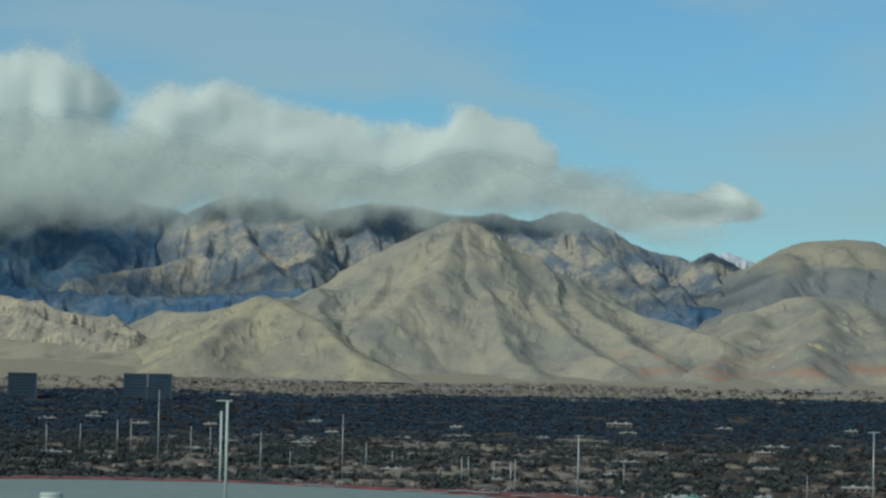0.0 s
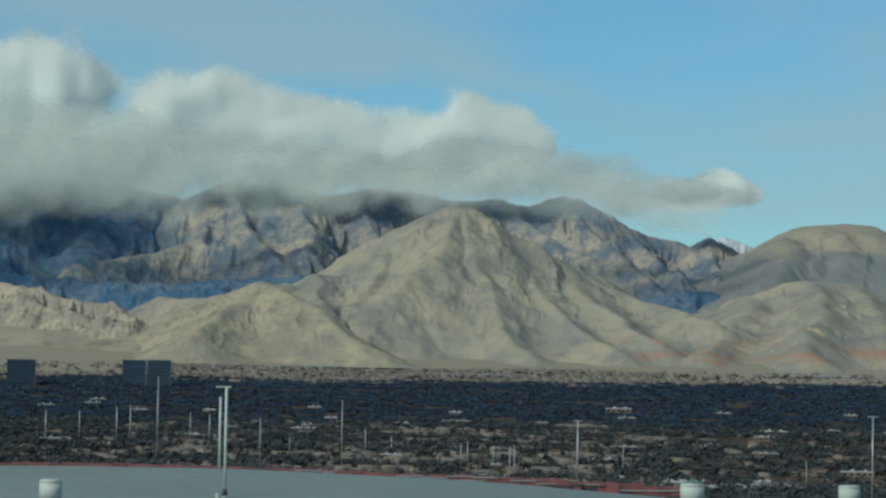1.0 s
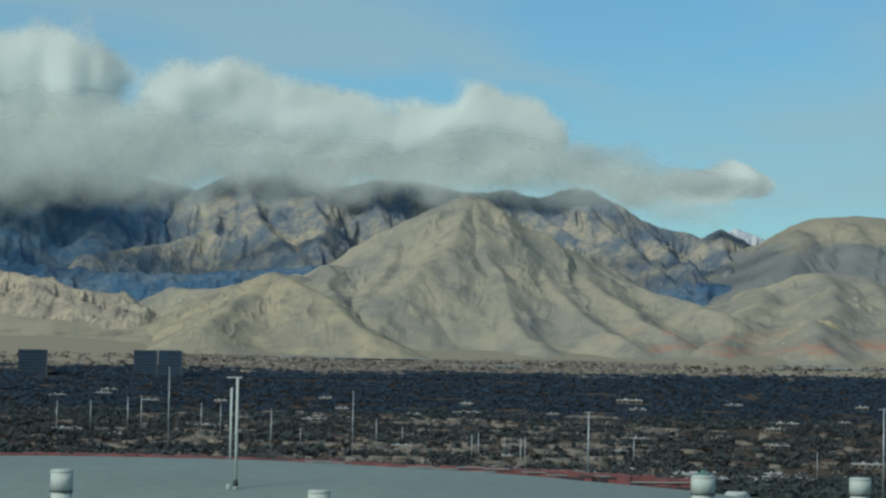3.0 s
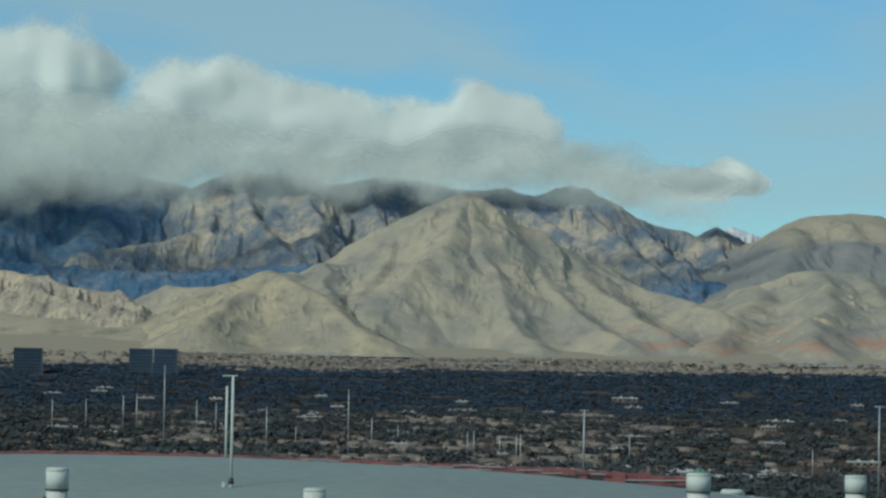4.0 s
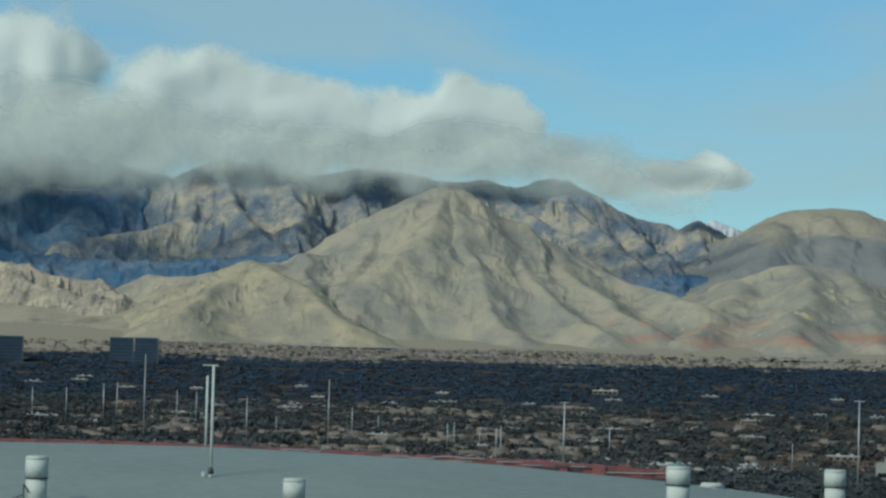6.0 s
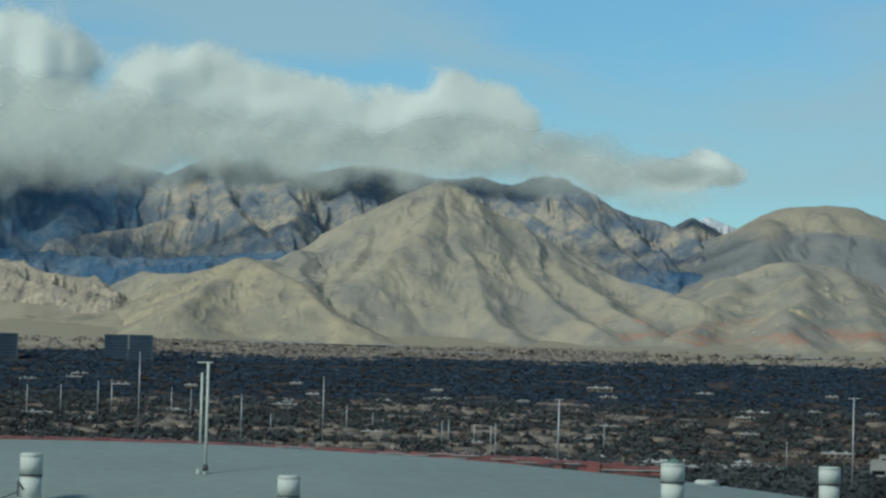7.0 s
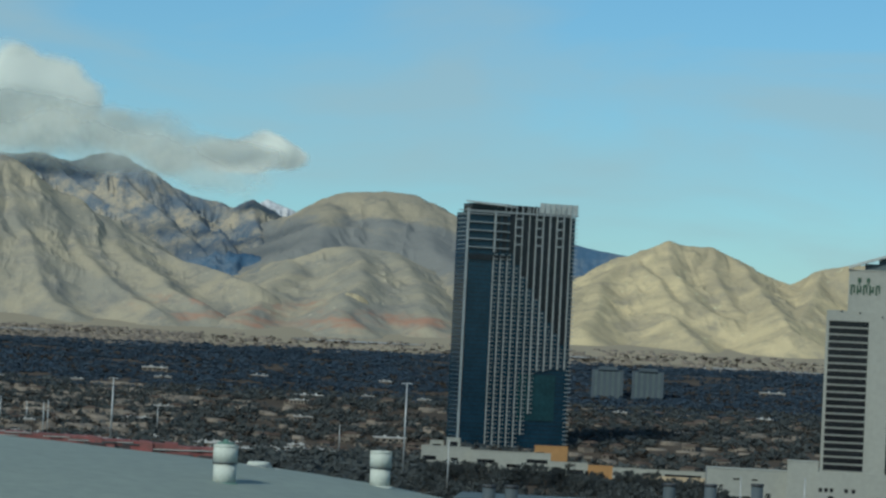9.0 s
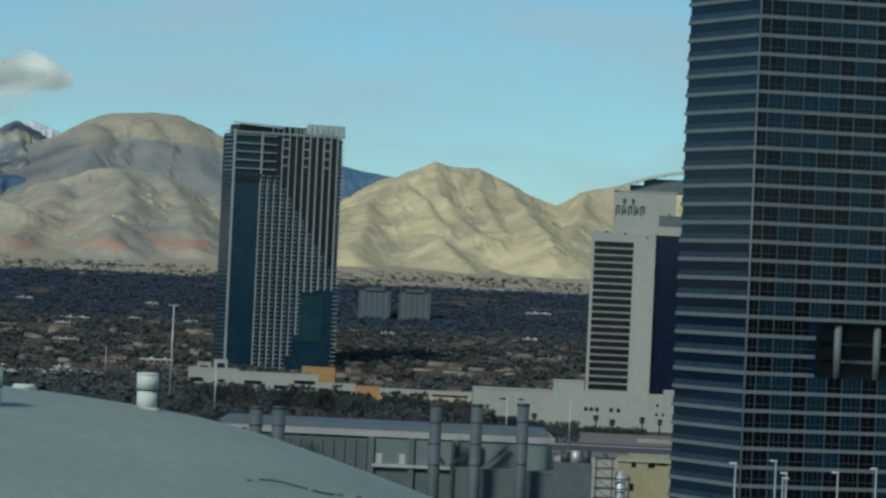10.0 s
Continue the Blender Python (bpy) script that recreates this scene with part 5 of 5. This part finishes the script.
part("wall", boxes((wx(8.9), wx(14.75), 0, 40, -1, height_at(-2.62, DW))), M["cladding"], works)
part("lower_annexe", boxes((wx(13.0), wx(15.55), -8, 0, -1, height_at(-3.14, DW - 8))), M["cladding"], works)
part("annexe_roof", boxes((wx(12.98), wx(15.57), -8.2, 0, height_at(-3.14, DW - 8), height_at(-3.12, DW - 8))), M["panel"], works)
part("roof_edge", boxes((wx(8.7), wx(14.8), -0.8, 40, height_at(-2.62, DW), height_at(-2.52, DW))), M["concrete"], works, "pale roof edge")
part("roof_slab", boxes((wx(8.7), wx(14.7), 4, 40, height_at(-2.52, DW), height_at(-2.44, DW))), M["cladding"], works)
part("shadow_bay", boxes((wx(9.7), wx(11.45), -0.5, 0.1, 20, height_at(-2.70, DW))), M["stack"], works, "dark louvred bay")
for k in range(9):
    part("louvre_post", boxes((wx(9.75 + k * 0.2), wx(9.75 + k * 0.2) + 0.5, -0.9, -0.45, 20, height_at(-2.70, DW))), M["cladding"], works)
part("upper_panel", boxes((wx(11.5), wx(14.72), -0.25, 0.05, height_at(-3.11, DW), height_at(-2.64, DW))), M["panel"], works, "pale upper wall panel")
for az in (11.47, 12.2, 13.0, 14.7):
    part("pilaster", boxes((wx(az) - 0.7, wx(az) + 0.7, -1.0, 0.1, 10, height_at(-2.62, DW))), M["cladding"], works)
part("ledge", boxes((wx(11.5), wx(14.7), -1.4, 0.1, height_at(-3.16, DW), height_at(-3.11, DW))), M["steel"], works)
for k in range(2):
    part("hatch", boxes((wx(11.62 + 0.42 * k) - 0.7, wx(11.62 + 0.42 * k) + 0.7, -0.3, 0.1, height_at(-3.1, DW), height_at(-2.92, DW))), M["steel"], works)
bm = bmesh.new()
for a, b in (((12.9, -3.1), (13.35, -2.68)), ((13.5, -3.1), (13.95, -2.68)), ((12.5, -2.68), (12.72, -2.95)), ((13.42, -3.6), (13.42, -2.65)), ((12.95, -3.6), (12.95, -2.65))):
    beam(bm, (wx(a[0]), -2.2, height_at(a[1], DW)), (wx(b[0]), -2.2, height_at(b[1], DW)), 0.8)
part("bracing", bm, M["stack"], works, "dark diagonal steel bracing")


def stack(az, d, top_el, r):
    x, y, _ = spot(az, d)
    h = height_at(top_el, d)
    t = thing("exhaust_stack", pose(x, y, 0, 0, 0, -az), "dark weathered steel exhaust stack", "chimney", "exhaust stacks")
    part("shaft", drums((r, r * 0.97, 0, h - 0.6), n=18), M["stack"], t)
    part("rim", drums((r * 1.07, r * 1.07, h - 0.6, h), n=18), M["dark_steel"], t)
    for k in range(3):
        part("ring", drums((r * 1.04, r * 1.04, h - 4.5 - k * 5, h - 4.2 - k * 5), n=18), M["dark_steel"], t)


for az, top in ((9.36, -2.17), (9.77, -2.16), (12.62, -1.98), (13.36, -1.95), (14.2, -1.90)):
    stack(az, DW - 14, top, 1.6 if az < 10 else 1.45)

frame_at = spot(15.9, 720)
yb = thing("yellow_building", pose(frame_at.x, frame_at.y, 0, 0, 0, -15.9), "pale yellow rendered service building with dark openings", "building")


def yx(az):
    return 720 * math.tan(radians(az - 15.9))


part("wall", boxes((yx(15.95), yx(17.3), 0, 20, -1, height_at(-2.83, 720))), M["yellow"], yb)
part("upper_storey", boxes((yx(16.15), yx(17.3), 1.0, 18, height_at(-2.83, 720), height_at(-2.77, 720))), M["yellow"], yb)
part("roof_edge", boxes((yx(15.93), yx(17.3), -0.4, 0.4, height_at(-2.86, 720), height_at(-2.82, 720))), M["white"], yb, "white roof edge")
part("low_wing", boxes((yx(14.8), yx(15.95), 2, 18, -1, height_at(-2.88, 720))), M["white"], yb)
for az0, az1, e0, e1 in ((16.2, 16.28, -2.95, -2.86), (16.5, 16.62, -2.95, -2.86), (16.16, 16.25, -3.38, -3.25), (16.55, 16.85, -2.9, -2.86)):
    part("opening", boxes((yx(az0), yx(az1), -0.2, 0.1, height_at(e0, 720), height_at(e1, 720))), M["window_dark"], yb)

steel = thing("steel_frame", pose(*spot(15.86, 700, 0), 0, 0, -15.86), "rusty open steel frame with pipes and platforms", "steel structure")
zt, z0 = height_at(-2.80, 700), height_at(-4.0, 700)
for ix in (-3.6, 0.0, 3.8):
    for iy in (0, 4):
        bm = bmesh.new()
        beam(bm, (ix, iy, 0), (ix, iy, zt - (4.0 if ix > 1 else 0)), 0.35)
        part("column", bm, M["dark_steel"], steel)
for k in range(5):
    z = zt - 0.4 - k * 2.2
    for a, b, w in (((-4, 0, z), (4.2 if k > 1 else 0.6, 0, z), 0.3), ((-4, 4, z), (4.2 if k > 1 else 0.6, 4, z), 0.3), ((-3.6, 0, z), (0, 0, z - 2.2), 0.18)):
        bm = bmesh.new()
        beam(bm, a, b, w)
        part("girder", bm, M["red"] if k == 1 else M["dark_steel"], steel)
part("vessel", drums((1.2, 1.2, z0, zt - 3.0, 1.9, 2.0), n=16), M["steel"], steel)
for k in range(3):
    bm = bmesh.new()
    drum(bm, 1.1, 1.1, zt - 1.8 - 0.2 * k, zt + 0.6 + 0.4 * k, 14, -10.5 + 2.3 * k, 2)
    part("duct", bm, M["steel"] if k == 1 else M["dark_steel"], steel, "round roof duct")
part("duct_base", boxes((-13, -4.5, 0.5, 4, 20, zt - 1.6)), M["stack"], steel)


# ---- the blue glass tower ----
def blue_tower():
    C = spot(18.17, 500)
    L = spot(16.915, 517.5)
    dirR = (spot(20.46, 507.0) - C).normalized()
    floor_h, top_n = 2.97, 42
    t = thing("blue_glass_tower", pose(C.x, C.y, 0), "tall blue glass hotel tower with pale floor bands", "tower building")
    R_end = dirR * 62.0
    Lv = L - C
    backv = Vector((dirR.y * -1, dirR.x, 0)) * 24
    backl = Vector((12.0, 16.0, 0))
    z_ref = height_at(4.621, 500) - EYE                   # one floor band, by height over the eye
    zb = (EYE + z_ref) % floor_h

    def prism(bm, pts, z0, z1):
        lo = [bm.verts.new((p.x, p.y, z0)) for p in pts]
        hi = [bm.verts.new((p.x, p.y, z1)) for p in pts]
        n = len(pts)
        for i in range(n):
            bm.faces.new((lo[i], lo[(i + 1) % n], hi[(i + 1) % n], hi[i]))
        bm.faces.new(hi)
        bm.faces.new(lo[::-1])

    def outline(g):
        """The plan pushed out by g metres."""
        nl = Vector((Lv.y, -Lv.x, 0)).normalized()
        if nl.y > 0:
            nl = -nl
        nr = Vector((dirR.y, -dirR.x, 0))
        if nr.y > 0:
            nr = -nr
        mid = (nl + nr).normalized() * (g / max(0.3, (nl + nr).normalized().dot(nr)))
        return [Lv + nl * g - Lv.normalized() * 0 + Lv.normalized() * g, mid, R_end + nr * g, R_end + backv, Lv + backl]

    hole0, hole1 = height_at(-1.20, 503), height_at(-0.22, 503)
    hx = 11.9                                            # the opening starts so far along the front
    right_n = Vector((dirR.y, -dirR.x, 0))
    if right_n.y > 0:
        right_n = -right_n
    top = zb + floor_h * top_n - 1.0
    # the body: below, beside and above the opening
    for pts, z0, z1, nm in ((outline(0), -1, hole0, "body"), (outline(0), hole1, top, "body")):
        bm = bmesh.new()
        prism(bm, pts, z0, z1)
        part(nm, bm, M["blue_glass"], t)
    bm = bmesh.new()
    prism(bm, [Lv, Vector((0, 0, 0)), dirR * hx, dirR * hx + backv, Lv + backl], hole0, hole1)
    part("body", bm, M["blue_glass"], t)
    bm = bmesh.new()
    prism(bm, [dirR * hx - right_n * 9, R_end - right_n * 9, R_end + backv, dirR * hx + backv], hole0, hole1)
    part("recess_wall", bm, M["tower_recess"], t, "dark back of a three-storey opening")
    for k in range(6):
        p = dirR * (hx + 3.6 + k * 6.6) - right_n * 0.8
        part("column", drums((0.6, 0.6, hole0, hole1, p.x, p.y), n=18), M["spandrel"], t, "round pale column")
    for k in range(2):
        bm = bmesh.new()
        a = dirR * (hx + 5) - right_n * 5
        beam(bm, (a.x, a.y, hole0 + 2.8 + 2.8 * k), tuple((a + dirR * 30) + Vector((0, 0, hole0 + 2.8 + 2.8 * k)))[:3], 0.5)
        part("recess_beam", bm, M["mullion"], t)
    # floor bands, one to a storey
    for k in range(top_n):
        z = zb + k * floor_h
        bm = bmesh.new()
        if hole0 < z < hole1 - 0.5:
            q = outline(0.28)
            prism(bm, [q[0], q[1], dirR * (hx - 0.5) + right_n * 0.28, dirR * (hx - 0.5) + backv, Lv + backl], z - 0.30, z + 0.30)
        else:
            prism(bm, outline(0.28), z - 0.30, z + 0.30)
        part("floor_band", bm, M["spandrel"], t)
    # the broad front: dark and teal bays in turn, aligned from storey to storey, with thin bars and a low rail
    bays, at = [], 0.1
    for i in range(9):
        w = 1.7 if i == 0 else (2.6 if i % 2 else 3.3)
        bays.append((at, w, i > 0 and i % 2 == 0))
        at += w
    ang = math.degrees(math.atan2(dirR.y, dirR.x))
    r = random.Random(4)
    pane_meshes = {}
    for w, teal in ((1.7, False), (2.6, False), (3.3, True), (3.3, False), (2.6, True)):
        pane_meshes[(w, teal)] = mesh_of("pane", boxes((0.06, w - 0.06, -0.10, 0.02, 0.34, floor_h - 0.30)), M["teal_pane" if teal else "blue_glass_dark"])
    mull_mesh = mesh_of("mullion", boxes((-0.06, 0.06, -0.20, 0.02, 0.26, floor_h - 0.26)), M["mullion"])
    bar_mesh = mesh_of("glazing_bar", boxes((-0.03, 0.03, -0.14, 0.02, 0.34, floor_h - 0.30)), M["bar"])
    low_mesh = mesh_of("rail", boxes((0.0, at, -0.24, -0.17, 1.05, 1.17)), M["bar"])
    low_short = mesh_of("rail", boxes((0.0, hx - 0.6, -0.24, -0.17, 1.05, 1.17)), M["bar"])
    k0 = int((height_at(-3.6, 500) - zb) / floor_h)
    for k in range(k0, top_n - 1):
        z = zb + k * floor_h
        gap = hole0 - 1 < z < hole1 - 1
        rail = part("rail", low_short if gap else low_mesh, None, t)
        rail.matrix_local = pose(0, 0, z, 0, 0, ang)
        for x0, w, teal in bays:
            if gap and x0 + w > hx:
                continue
            lit = teal if r.random() < 0.86 else not teal
            p = dirR * x0
            pane = part("pane", pane_meshes.get((w, lit), pane_meshes[(w, w != 1.7 and w > 3)]), None, t)
            pane.matrix_local = pose(p.x, p.y, z, 0, 0, ang)
            post = part("mullion", mull_mesh, None, t)
            post.matrix_local = pose(p.x, p.y, z, 0, 0, ang)
            for j in range(1, 4 if w > 3 else 2):
                q = dirR * (x0 + w * j / (4 if w > 3 else 2))
                bar = part("glazing_bar", bar_mesh, None, t)
                bar.matrix_local = pose(q.x, q.y, z, 0, 0, ang)
    # frosted glass rails along the narrow side, one to a storey
    ll = Lv.length
    langle = math.degrees(math.atan2(Lv.y, Lv.x))
    rail_mesh = mesh_of("glass_rail", boxes((0.3, ll, -0.02, 0.2, 0.30, 1.2)), M["rail_glass"])
    for k in range(k0, top_n - 1):
        g = part("glass_rail", rail_mesh, None, t)
        g.matrix_local = pose(0, 0, zb + k * floor_h, 0, 0, langle)
    part("corner_post", drums((0.18, 0.18, 0, top, 0, -0.15), n=10), M["mullion"], t)
    part("roof_parapet", boxes((5, 55, 6, 20, top, top + 2)), M["spandrel"], t)


blue_tower()


# ---- lamp posts before the blue tower ----
def lamp_post(az, d, top_el, side):
    x, y, _ = spot(az, d)
    h = height_at(top_el, d)
    t = thing("lamp_post", pose(x, y, 0, 0, 0, -az), "slim pale lamp post with a flat square head", "street lamp", "lamp posts")
    part("shaft", drums((0.16, 0.10, 0, h), n=10), M["steel"], t)
    head = part("head", boxes((-0.15, 0.85 * side, -0.25, 0.25, h - 0.05, h + 0.15) if side > 0 else (0.85 * side, 0.15, -0.25, 0.25, h - 0.05, h + 0.15)), M["vent_paint"], t)
    part("lens", boxes((0.2 * side, 0.7 * side, -0.2, 0.2, h - 0.1, h - 0.05) if side > 0 else (0.7 * side, 0.2 * side, -0.2, 0.2, h - 0.1, h - 0.05)), M["canopy"], head)


for az, top, side in ((18.08, -2.80, -1), (18.80, -2.72, -1), (19.0, -2.93, -1), (18.94, -3.02, 1), (19.92, -2.87, -1), (20.6, -2.77, -1)):
    lamp_post(az, 430, top, side)
